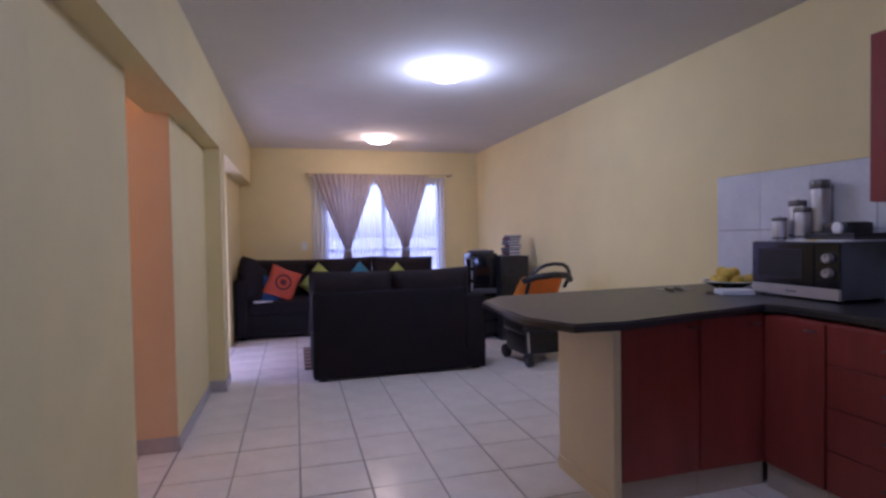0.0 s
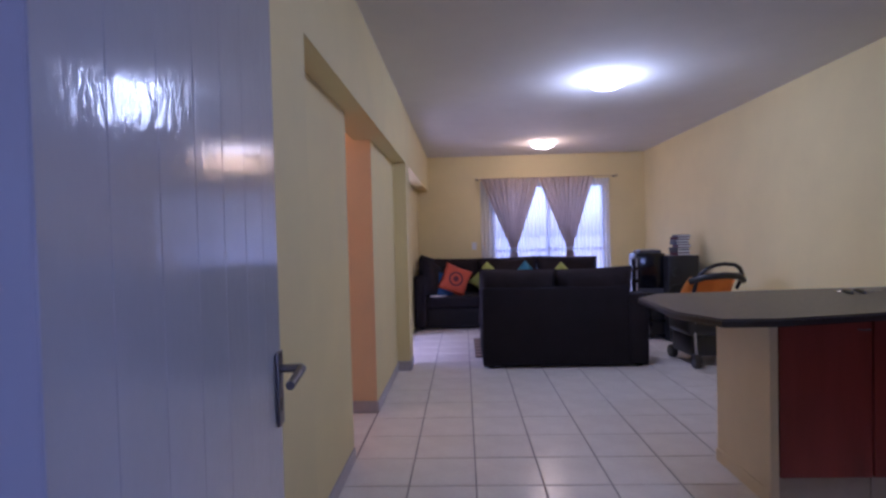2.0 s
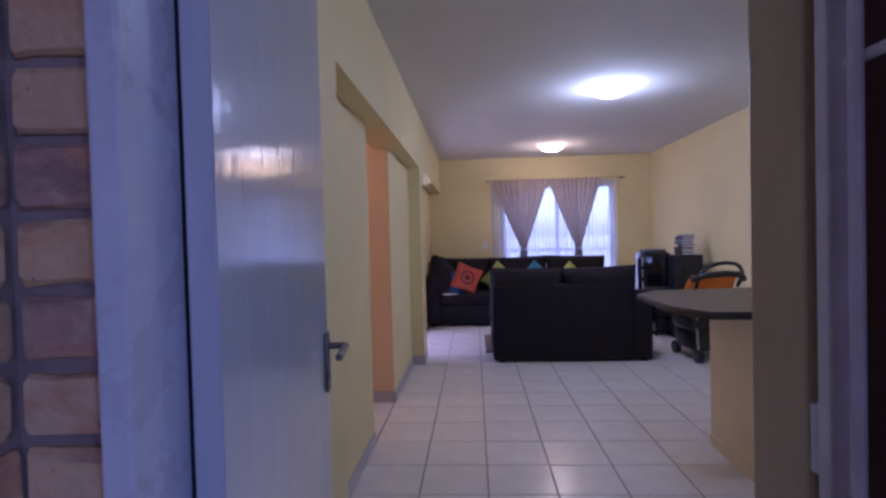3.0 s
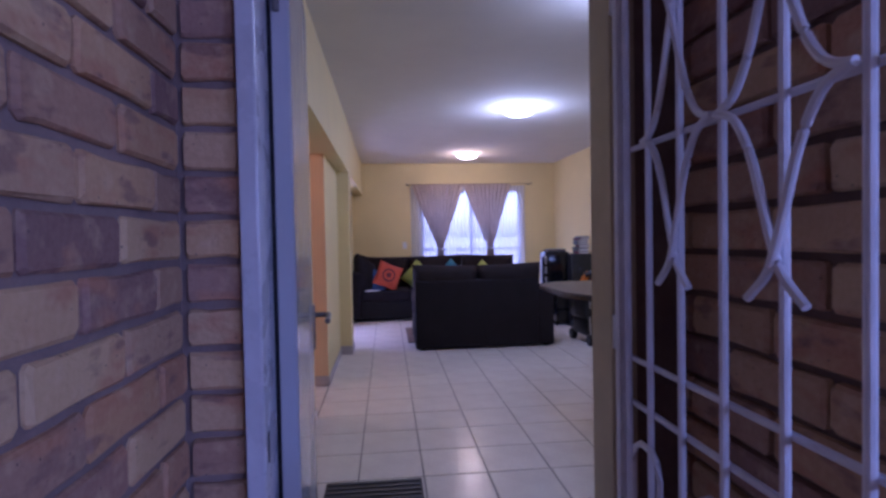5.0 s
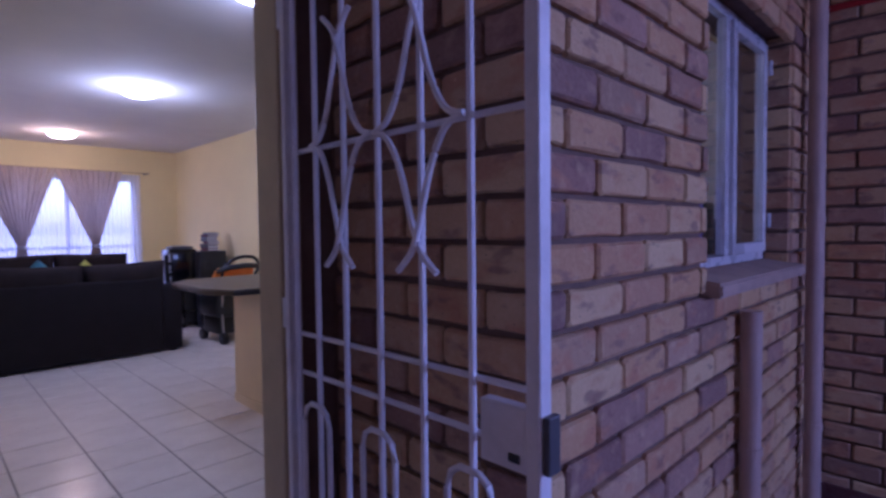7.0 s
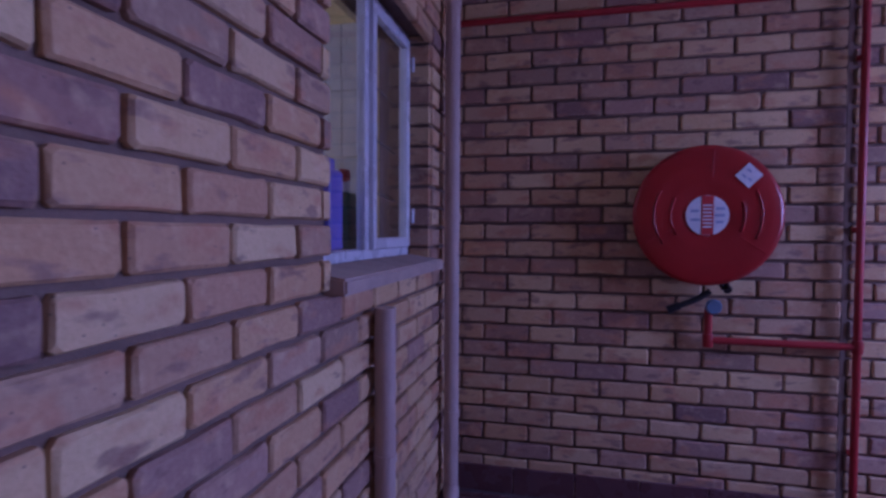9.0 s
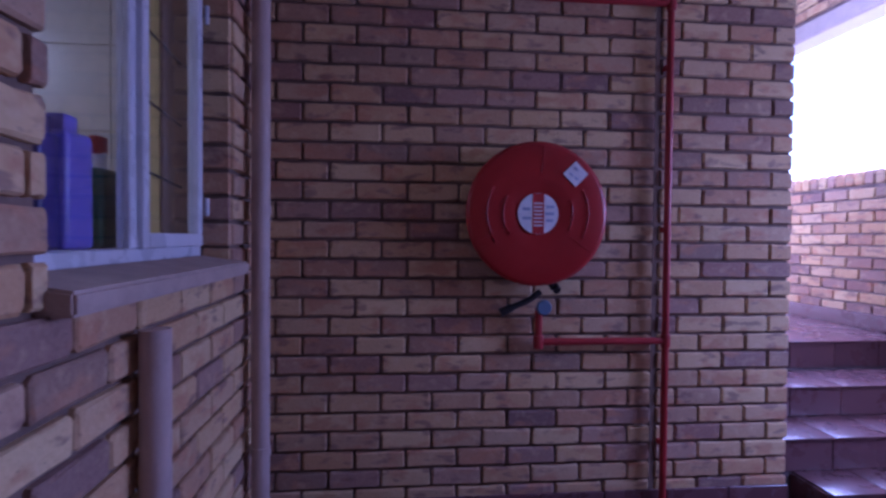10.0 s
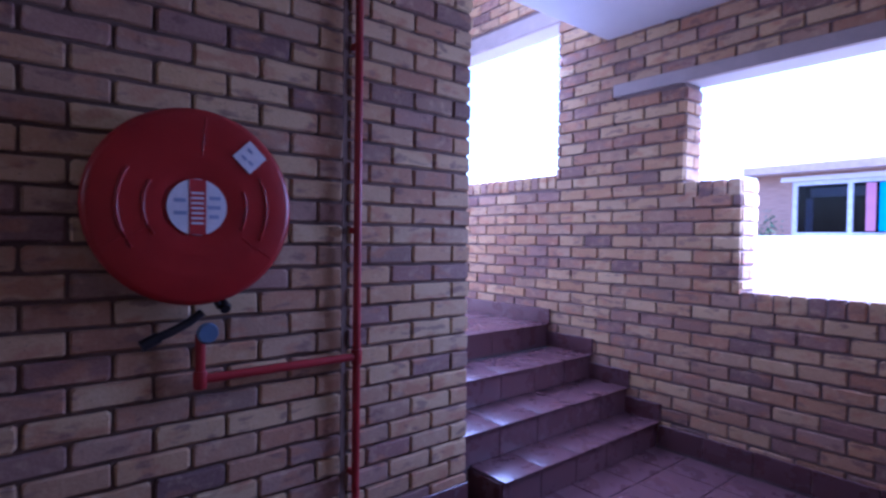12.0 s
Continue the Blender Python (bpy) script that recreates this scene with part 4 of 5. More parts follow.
bowl = thing("fruit_bowl", (2.98, 3.28, 0.878), "dark shallow bowl with a pale rim heaped with yellow fruit", "bowl")
smooth(part("bowl", lathe([(0, 0), (0.06, 0), (0.07, 0.01), (0.135, 0.045), (0.145, 0.052), (0.13, 0.048), (0.06, 0.015), (0, 0.012)], 36), BLACK_GLOSS, bowl))
smooth(part("rim", lathe([(0.143, 0.05), (0.147, 0.053), (0.143, 0.056), (0.138, 0.053), (0.143, 0.05)], 36), WHITE, bowl, "pale rim"))
q = random.Random(2)
for i, (x, y, z) in enumerate(((-0.07, -0.02, 0.05), (0.0, -0.06, 0.05), (0.07, -0.02, 0.05), (0.05, 0.06, 0.05), (-0.04, 0.06, 0.05), (0.0, 0.0, 0.055), (-0.03, -0.02, 0.095), (0.045, 0.01, 0.095), (0.0, 0.05, 0.1), (0.09, -0.06, 0.06))):
    fr = thing("lemon", (2.98 + x, 3.28 + y, 0.878 + z), "ripe yellow fruit in the bowl", "fruit", "fruit in the bowl")
    bm = lathe([(0, -0.042), (0.008, -0.038), (0.028, -0.022), (0.034, 0), (0.028, 0.022), (0.008, 0.038), (0, 0.042)], 16, pose(0, 0, 0, q.uniform(0, 180), q.uniform(0, 180)))
    smooth(part("skin", bm, LEMON, fr), 180)
pk = thing("paper_packet", (2.73, 3.06, 0.878), "flat white paper packet on the worktop", "packet", "", -20)
part("packet", box(0, 0.17, 0, 0.11, 0, 0.028, 0.004), WHITE, pk)
sg = thing("sunglasses", (2.60, 3.32, 0.878), "folded dark sunglasses with shiny metal arms on the worktop", "sunglasses", "", 10)
for x in (0.0, 0.075):
    smooth(part("lens", lathe([(0, -0.002), (0.026, -0.002), (0.03, 0.0), (0.026, 0.003), (0, 0.004)], 20, pose(x, 0, 0.011, 22)), BLACK_GLOSS, sg))
    smooth(part("temple", tube([(x - 0.03 + (0.06 if x else 0), 0.005, 0.012), (x - 0.02, 0.06, 0.008), (x + 0.03, 0.12, 0.004)], 0.003, 6), CHROME, sg))
part("bridge", box(0.028, 0.048, -0.002, 0.002, 0.012, 0.016), BLACK, sg)
ky = thing("keys", (2.77, 3.37, 0.878), "small bunch of keys on the worktop", "keys")
smooth(part("ring", tube([(0.018 * math.cos(a * math.tau / 14), 0.018 * math.sin(a * math.tau / 14), 0.003) for a in range(14)], 0.0016, 6, True), STEEL, ky))
for r in (20, 80, 140):
    part("key", box(0.014, 0.07, -0.005, 0.005, 0.001, 0.004, 0, 1, pose(0, 0, 0.001 * r / 20, 0, 0, r)), STEEL, ky)

mat_ = thing("door_mat", (0.005, 2.0, 0), "dark ribbed rubber mat on the tiles", "mat")
part("sheet", box(0.02, 0.5, 0, 0.24, 0.0, 0.006, 0.002, 1), BLACK, mat_)
for k in range(5):
    part("rib", box(0.03, 0.49, 0.02 + k * 0.045, 0.045 + k * 0.045, 0.006, 0.012, 0.003, 1), DARK_GREY, mat_)


# ---- front door, frame and gate ----
fr = tagged(new("door_frame"), label="grey-white painted steel door frame in the brick alcove", category="door frame", kind="structure")
part("jamb", box(0.073, 0.110, YD - 0.035, YD + 0.082, ZL, 2.03, 0.005), FRAME_PAINT, fr)
# Black strip put between jamb and leaf as the shade of the open gap.
part("seal", box(0.075, 0.117, YD + 0.084, YD + 0.11, ZL, 2.0, 0.002, 1), BLACK, fr, "black strip standing in for shade in the gap by the hinges")
part("lock_slot", box(0.1095, 0.1115, YD - 0.012, YD + 0.0, 0.80, 0.86), BLACK, fr)
part("head", box(0.110, 0.828, YD - 0.035, YD + 0.11, 1.985, 2.03, 0.006), FRAME_PAINT, fr)
part("latch_jamb", box(0.828, 0.885, YD - 0.0, YD + 0.115, ZL, 2.03, 0.006), FRAME_CREAM, fr, "cream painted jamb with the latch plate")
part("strike_plate", box(0.838, 0.856, YD - 0.004, YD + 0.001, 0.85, 1.01, 0.002, 1), DULL_STEEL, fr)
part("side_fill", box(0.885, XG + 0.012, YD + 0.03, YD + 0.10, ZL, 2.03), MORTAR, fr)

door = thing("front_door", (0.120, 0.687, 0), "glossy white panelled front door standing open", "door", "", 0)
TURN = pose(0, 0, 0, 0, 0, 95.2)
DW = 0.708
bm = box(0, DW, -0.038, 0, 0.01, 1.985, 0.003, 1)
bmesh.ops.transform(bm, matrix=TURN, verts=bm.verts[:])
leaf = part("leaf", bm, DOOR_WHITE, door)
n = 7
for i in range(n):
    bm = box(i * DW / n + 0.0003, (i + 1) * DW / n - 0.0003, -0.0389, -0.037, 0.012, 1.983, 0.0007, 1)
    bmesh.ops.transform(bm, matrix=TURN, verts=bm.verts[:])
    smooth(part("board", bm, DOOR_WHITE, leaf))
for side in (-1, 1):
    y = -0.0415 if side < 0 else 0.0
    bm = box(DW - 0.05, DW - 0.012, y - 0.006 if side < 0 else y, y if side < 0 else y + 0.006, 0.87, 1.02, 0.003)
    bmesh.ops.transform(bm, matrix=TURN, verts=bm.verts[:])
    pl = smooth(part("handle_plate", bm, DULL_STEEL, door, "dull steel handle plate"))
    yo = y + side * 0.045
    bm = tube([TURN @ Vector(p) for p in ((DW - 0.03, y, 0.985), (DW - 0.03, yo, 0.985), (DW - 0.045, yo + side * 0.006, 0.987), (DW - 0.14, yo + side * 0.004, 0.978))], 0.0085, 10)
    smooth(part("lever", bm, DULL_STEEL, pl))
    bm = box(DW - 0.038, DW - 0.024, y + side * 0.006 - 0.001, y + side * 0.006 + 0.001, 0.90, 0.925)
    bmesh.ops.transform(bm, matrix=TURN, verts=bm.verts[:])
    part("keyhole", bm, BLACK, pl)
for z in (0.25, 1.72):
    smooth(part("hinge", lathe([(0, 0), (0.008, 0), (0.008, 0.1), (0, 0.1)], 12, pose(0.012, -0.008, z)), DULL_STEEL, door))

gate = thing("security_gate", (0.835, 0.60, 0), "white painted steel security gate with curled bars standing open", "gate", "", -90.0)
GW, G0, G1 = 0.733, -0.12, 1.93      # gate width, foot and head


def rounded(pts, n=5):
    """A smooth line through the points."""
    ps = [Vector(p) for p in pts]
    ps = [ps[0] * 2 - ps[1]] + ps + [ps[-1] * 2 - ps[-2]]
    out = []
    for i in range(1, len(ps) - 2):
        for k in range(n):
            u = k / n
            out.append(0.5 * (2 * ps[i] + (ps[i + 1] - ps[i - 1]) * u + (2 * ps[i - 1] - 5 * ps[i] + 4 * ps[i + 1] - ps[i + 2]) * u * u + (3 * ps[i] - ps[i - 1] - 3 * ps[i + 1] + ps[i + 2]) * u ** 3))
    return out + [ps[-2]]


def bar(pts, r=0.0065, name="bar", label=""):
    if name == "curl":
        pts = rounded(pts)
    smooth(part(name, tube(pts, r, 8), GATE_PAINT, gate, label))


part("end_post", box(GW - 0.026, GW, -0.025, 0.005, G0, G1, 0.005, 3), GATE_PAINT, gate)
part("hinge_post", box(0.0, 0.02, -0.010, 0.014, G0, G1, 0.004), GATE_PAINT, gate)
part("top_rail", box(0.025, GW - 0.026, -0.014, 0.014, G1 - 0.03, G1, 0.004), GATE_PAINT, gate)
part("bottom_rail", box(0.025, GW - 0.026, -0.014, 0.014, G0, G0 + 0.03, 0.004), GATE_PAINT, gate)
BX = [0.045, 0.132, 0.238, 0.35, 0.47, 0.586]
for x in BX:
    bar([(x, 0, G0 + 0.02), (x, 0, G1 - 0.02)])
for z in (0.99, 0.90, 0.2, 0.11):
    bar([(0.01, 0.010, z), (GW - 0.02, 0.010, z)], 0.006, "rail")
ZN = 1.41
bar([(0.01, 0.010, ZN), (GW - 0.02, 0.010, ZN)], 0.006, "rail")
CURL = ((0, 0), (0.14, 0.003), (0.28, 0.010), (0.41, 0.024), (0.55, 0.050), (0.68, 0.085), (0.80, 0.130), (0.90, 0.168), (1.0, 0.200), (1.12, 0.225), (1.4, 0.255))
for xa, xm in ((0.132, 0.238), (0.35, 0.238), (0.35, 0.47), (0.586, 0.47)):
    for s in (-1, 1):
        bar([(xa + (xm - xa) * u, -0.010 - (0.002 if xa < xm else 0.006), ZN + s * v) for u, v in CURL], 0.006, "curl")
for xa in (0.132, 0.35, 0.586):
    w = 0.05
    bar([(xa - w, -0.010, 0.12), (xa - w, -0.010, 0.80), (xa - w * 0.8, -0.010, 0.83), (xa - w * 0.4, -0.010, 0.843), (xa + w * 0.4, -0.010, 0.843), (xa + w * 0.8, -0.010, 0.83), (xa + w, -0.010, 0.80), (xa + w, -0.010, 0.12)], 0.006, "loop")
lock = part("lock_box", box(GW - 0.115, GW - 0.027, -0.02, 0.004, 0.875, 0.972, 0.004), GATE_PAINT, gate, "sheet steel lock box")
part("keyhole", box(GW - 0.06, GW - 0.038, -0.023, -0.019, 0.888, 0.902, 0.002, 1), BLACK, lock)
part("lock_edge", box(GW, GW + 0.012, -0.02, 0.008, 0.885, 0.968, 0.003), DARK_GREY, lock, "worn dark lock plate")
for z in (0.25, 1.0, 1.7):
    smooth(part("hinge", lathe([(0, 0), (0.011, 0), (0.011, 0.07), (0, 0.07)], 12, pose(-0.006, 0, z)), GATE_PAINT, gate))


# ---- landing: window, pipes and hose reel ----
kw = tagged(new("window_2"), label="white painted steel kitchen window with a casement over a cement sill", category="window", kind="structure")
YW = 0.115


def kw_bar(x0, x1, z0, z1, name="window_frame", parent=None, y0=YW - 0.018, y1=YW + 0.018):
    return part(name, box(x0, x1, y0, y1, z0, z1, 0.003, 1), FRAME_PAINT, parent or kw)


KZ0, KZ1 = 1.12, 1.98
for a in ((XJ, XP, KZ0 - 0.035, KZ0), (XJ, XP, KZ1, KZ1 + 0.035), (XJ, XJ + 0.03, KZ0, KZ1), (XP - 0.03, XP, KZ0, KZ1), (2.31, 2.345, KZ0, KZ1)):
    kw_bar(*a)
case = kw_bar(2.345, 2.38, KZ0, KZ1, "casement", y0=YW - 0.035, y1=YW)
for a in ((2.38, XP - 0.03, KZ0, KZ0 + 0.04), (2.38, XP - 0.03, KZ1 - 0.04, KZ1), (XP - 0.07, XP - 0.03, KZ0 + 0.04, KZ1 - 0.04)):
    kw_bar(*a, name="casement_bar", y0=YW - 0.035, y1=YW)
part("pane", box(2.38, XP - 0.07, YW - 0.02, YW - 0.016, KZ0 + 0.04, KZ1 - 0.04), GLASS, kw).visible_shadow = False
part("pane", box(XJ + 0.03, 2.31, YW - 0.003, YW + 0.001, KZ0, KZ1), GLASS, kw).visible_shadow = False
for z in (1.33, 1.53, 1.73):
    smooth(part("burglar_bar", tube([(2.35, YW + 0.03, z + 0.02), (XP - 0.05, YW + 0.03, z - 0.02)], 0.004, 6), BLACK, kw))
for z in (1.22, 1.86):
    smooth(part("hinge", lathe([(0, 0), (0.007, 0), (0.007, 0.06), (0, 0.06)], 10, pose(XP - 0.005, YW - 0.04, z)), FRAME_PAINT, kw))
bm = bmesh.new()
ends = [[bm.verts.new((x, y, z)) for y, z in ((-0.05, 1.022), (YW - 0.018, 1.022), (YW - 0.018, 1.088), (-0.05, 1.064))] for x in (XJ - 0.015, XO + 0.04)]
bm.faces.new(ends[0])
bm.faces.new(ends[1][::-1])
for k in range(4):
    bm.faces.new((ends[0][k], ends[1][k], ends[1][(k + 1) % 4], ends[0][(k + 1) % 4]))
bmesh.ops.recalc_face_normals(bm, faces=bm.faces[:])
bmesh.ops.bevel(bm, geom=bm.edges[:], offset=0.006, segments=2, affect="EDGES")
structure("window_sill_slab", bm, SILL, "rough sloping cement window sill under the kitchen window")


def purple_bottle(x, z):
    t = thing("bottle", (x, YW + 0.075, z), "flat-sided purple plastic bottle on the window sill", "bottle", "bottles on the window sill")
    smooth(part("body", box(-0.055, 0.055, -0.03, 0.03, 0, 0.265, 0.016, 3), PURPLE, t))
    smooth(part("cap", box(-0.05, 0.005, -0.022, 0.022, 0.262, 0.30, 0.008, 2), PURPLE, t))


def blue_bottle(x, z):
    t = thing("bottle", (x, YW + 0.085, z), "dark indigo plastic bottle with a square cap on the window sill", "bottle", "bottles on the window sill")
    smooth(part("body", box(-0.036, 0.036, -0.03, 0.03, 0, 0.25, 0.012, 3), INDIGO, t))
    smooth(part("cap", box(-0.024, 0.024, -0.02, 0.02, 0.25, 0.285, 0.006, 2), INDIGO, t))


def spray_bottle(x, z):
    t = thing("bottle", (x, YW + 0.075, z), "dark green bottle with a red spray head on the window sill", "bottle", "bottles on the window sill")
    smooth(part("body", box(-0.042, 0.042, -0.028, 0.028, 0, 0.20, 0.015, 3), GREEN, t))
    h = smooth(part("spray_head", box(-0.028, 0.016, -0.013, 0.013, 0.235, 0.28, 0.006, 2), RED_REEL, t, "red plastic spray head"))
    smooth(part("neck", lathe([(0.016, 0.195), (0.016, 0.24), (0, 0.24)], 14), WHITE, t))
    smooth(part("trigger", tube([(0.012, 0, 0.245), (0.024, 0, 0.225), (0.022, 0, 0.205)], 0.0045, 6), RED_REEL, h))


def small_bottle(x, z):
    t = thing("bottle", (x, YW + 0.055, z), "small dark bottle on the window sill", "bottle", "bottles on the window sill")
    smooth(part("body", lathe([(0, 0), (0.026, 0), (0.026, 0.085), (0.011, 0.11), (0.011, 0.118), (0, 0.118)], 18), BLACK, t))
    smooth(part("cap", lathe([(0.013, 0.115), (0.013, 0.135), (0, 0.135)], 14), BLACK, t))


PURPLE = plain("purple_plastic", (0.16, 0.12, 0.42), 0.35, vary=0.08)
INDIGO = plain("indigo_plastic", (0.045, 0.035, 0.16), 0.35, vary=0.1)
GREEN = plain("dark_green_plastic", (0.015, 0.09, 0.04), 0.3, vary=0.1)
inner_sill = structure("inner_sill", walls((XJ, XO, YW + 0.02, 0.3, 1.07, 1.12)), SLAB, "white inner window sill")
purple_bottle(2.215, 1.12)
blue_bottle(2.12, 1.12)
spray_bottle(2.35, 1.12)
small_bottle(2.425, 1.12)

dp = thing("downpipe", (2.97, -0.06, 0), "pale painted downpipe in the brick corner", "pipe")
smooth(part("pipe", tube([(0, 0, -0.0), (0, 0, ZS)], 0.034, 16), PALE_PIPE, dp), 60)
smooth(part("elbow", tube([(0, 0, 0.01), (-0.02, -0.005, -0.03), (-0.2, -0.01, -0.16)], 0.037, 16), PALE_PIPE, dp), 60)
for z in (0.35, 1.25, 2.2):
    part("clip", lathe([(0.033, -0.015), (0.038, -0.015), (0.038, 0.015), (0.033, 0.015)], 16, pose(0, 0, z)), PALE_PIPE, dp)
wp = thing("waste_pipe", (2.113, -0.045, 0), "pale painted waste pipe coming out under the sill", "pipe")
smooth(part("pipe", tube([(0, 0, ZL), (0, 0, 0.955)], 0.032, 16), PALE_PIPE, wp), 60)
part("clip", lathe([(0.031, -0.012), (0.036, -0.012), (0.036, 0.012), (0.031, 0.012)], 16, pose(0, 0, 0.5)), PALE_PIPE, wp)

XF = 3.205                            # the reel's front
reel = thing("fire_hose_reel", (XF, -1.178, 1.262), "red enamel fire hose reel hanging on the brick wall", "hose reel")
m = pose(0, 0, 0, 0, -90)
R = 0.316
smooth(part("front_disc", lathe([(0, 0.0), (0.10, 0.0), (0.105, 0.002), (0.15, 0.003), (0.158, 0.0036), (0.166, 0.003), (0.215, 0.003), (0.223, 0.0037), (0.231, 0.003), (0.295, 0.003), (0.31, -0.003), (R, -0.012), (R - 0.004, -0.02), (0, -0.02)], 72, m), RED_REEL, reel))
smooth(part("back_disc", lathe([(0, -0.10), (0.29, -0.10), (0.305, -0.094), (0.29, -0.088), (0, -0.088)], 60, m), RED_REEL, reel))
smooth(part("hose_coil", lathe([(0.1, -0.087), (0.27, -0.087), (0.28, -0.07), (0.27, -0.054), (0.28, -0.04), (0.27, -0.022), (0.1, -0.022)], 48, m), BLACK, reel, "coiled black rubber hose"))
for a in (95, 215, 335):
    bm = box(-0.0045, -0.002, 0.17, 0.29, -0.003, 0.003, 0.001, 1)
    bmesh.ops.transform(bm, matrix=pose(0, 0, 0, a), verts=bm.verts[:])
    part("pressed_rib", bm, RED_REEL, reel)
lab = part("centre_label", lathe([(0.0, 0.006), (0.09, 0.006), (0.09, 0.001)], 48, m), LABEL, reel, "round white label with red printing")
part("label_band", box(-0.0075, -0.006, -0.025, 0.025, -0.088, 0.088), LABEL_RED, lab)
for k in range(7):
    part("print_bar", box(-0.0085, -0.0075, -0.018, 0.02, -0.055 + k * 0.016, -0.048 + k * 0.016), LABEL, lab)
for y0, y1, z in ((-0.07, -0.035, 0.03), (-0.07, -0.03, 0.0), (0.035, 0.07, 0.02), (0.032, 0.07, -0.02), (-0.065, -0.035, -0.03)):
    part("print_bar", box(-0.0075, -0.006, y0, y1, z - 0.006, z + 0.006), LABEL_BLUE, lab)
bm = box(-0.008, -0.005, -0.04, 0.04, -0.04, 0.04)
bmesh.ops.transform(bm, matrix=pose(0, -0.165, 0.175, 45), verts=bm.verts[:])
sq = part("service_label", bm, LABEL, reel, "square white service label")
for dy, dz in ((0.015, 0.015), (-0.015, -0.012), (0.012, -0.016)):
    bm = box(-0.0095, -0.008, dy - 0.01, dy + 0.01, dz - 0.004, dz + 0.004)
    bmesh.ops.transform(bm, matrix=pose(0, -0.165, 0.175, 45), verts=bm.verts[:])
    part("print_bar", bm, LABEL_BLUE, sq)
part("wall_bracket", box(0.10, XH - XF, -0.05, 0.05, -0.12, 0.12, 0.004), RED_REEL, reel)
for a0, a1, r in ((-28, 28, 0.225), (-28, 22, 0.155), (150, 215, 0.225), (150, 215, 0.155)):
    pts = [(-0.003, r * math.cos(radians(a0 + (a1 - a0) * k / 12)) * -1, r * math.sin(radians(a0 + (a1 - a0) * k / 12))) for k in range(13)]
    smooth(part("pressed_arc", tube(pts, 0.005, 8), RED_REEL, reel), 180)
noz = smooth(part("nozzle", tube([(0.05, 0.11, -0.42), (0.05, 0.06, -0.40), (0.05, 0.01, -0.375), (0.05, -0.03, -0.345)], 0.014, 10), BLACK, reel, "black hose nozzle"))
smooth(part("nozzle_tip", tube([(0.05, 0.15, -0.44), (0.05, 0.10, -0.416)], 0.019, 10), BLACK, noz))
smooth(part("guide", tube([(0.06, -0.06, -0.28), (0.05, -0.085, -0.33), (0.06, -0.12, -0.335)], 0.012, 8), BLACK, reel))
smooth(part("guide_roller", lathe([(0, -0.02), (0.017, -0.02), (0.017, 0.02), (0, 0.02)], 12, pose(0.05, -0.10, -0.33, 0, 60)), BLACK, reel))

fp = thing("fire_pipe", (3.285, 0, 0), "red painted fire water pipe on the brick wall", "pipe")
smooth(part("riser", tube([(0, -1.812, ZL), (0, -1.812, ZS)], 0.0165, 14), RED_PIPE, fp), 60)
smooth(part("branch", tube([(0, -1.812, 0.685), (0, -1.21, 0.685)], 0.0165, 14), RED_PIPE, fp), 60)
smooth(part("branch_riser", tube([(0, -1.21, 0.675), (0, -1.21, 0.84)], 0.0165, 14), RED_PIPE, fp), 60)
smooth(part("top_branch", tube([(0, -1.812, 2.235), (0, 0.0, 2.235)], 0.0165, 14), RED_PIPE, fp), 60)
for y, z in ((-1.812, 0.685), (-1.21, 0.685), (-1.812, 2.235)):
    smooth(part("fitting", lathe([(0, -0.03), (0.021, -0.03), (0.023, -0.02), (0.023, 0.02), (0.021, 0.03), (0, 0.03)], 16, pose(0, y, z)), RED_PIPE, fp))
for z in (0.2, 1.2, 1.95):
    part("clip", box(0.0, 0.05, -1.825, -1.80, z - 0.012, z + 0.012, 0.002, 1), RED_PIPE, fp)
vw = smooth(part("valve_wheel", lathe([(0, 0.03), (0.03, 0.03), (0.036, 0.015), (0.03, 0.0), (0, 0)], 20, pose(-0.015, -1.225, 0.845, 0, -90)), plain("blue_grey_paint", (0.13, 0.2, 0.3), 0.4), fp, "blue-grey valve wheel"))


# ---- outside, beyond the openings ----
FAR_BRICK = plain("far_face_brick", (0.36, 0.22, 0.15), 0.9, vary=0.35, scale=9, fine=40, bumpy=0.3, stretch=(0.4, 1, 6))
# Near-black base puts the dimness of the neighbour's room into its walls.
ROOM_SHADE = plain("unlit_room_black", (0.02, 0.02, 0.03), 0.8)
nb = thing("neighbour_block", (0, -13.0, -0.6), "shaded brick apartment block with a white framed window", "building")
part("wall", walls((-14, 5.95, -0.3, 0, 0, 1.9), (-14, 2.2, -0.3, 0, 1.9, 3.0), (5.3, 5.95, -0.3, 0, 1.9, 3.0), (-14, 5.95, -0.3, 0, 3.0, 3.15)), FAR_BRICK, nb)
part("roof", box(-14.3, 6.1, -4, 0.35, 3.15, 3.32, 0.01, 1), SILL, nb)
w = part("window", walls((2.2, 5.3, -0.12, -0.04, 1.9, 1.98), (2.2, 5.3, -0.12, -0.04, 2.92, 3.0), (2.2, 2.28, -0.12, -0.04, 1.98, 2.92), (5.22, 5.3, -0.12, -0.04, 1.98, 2.92), (4.30, 4.38, -0.12, -0.04, 1.98, 2.92)), FRAME_PAINT, nb)
for x0, x1 in ((2.28, 4.30), (4.38, 5.22)):
    part("pane", box(x0, x1, -0.1, -0.09, 1.98, 2.92), TINTED, w)
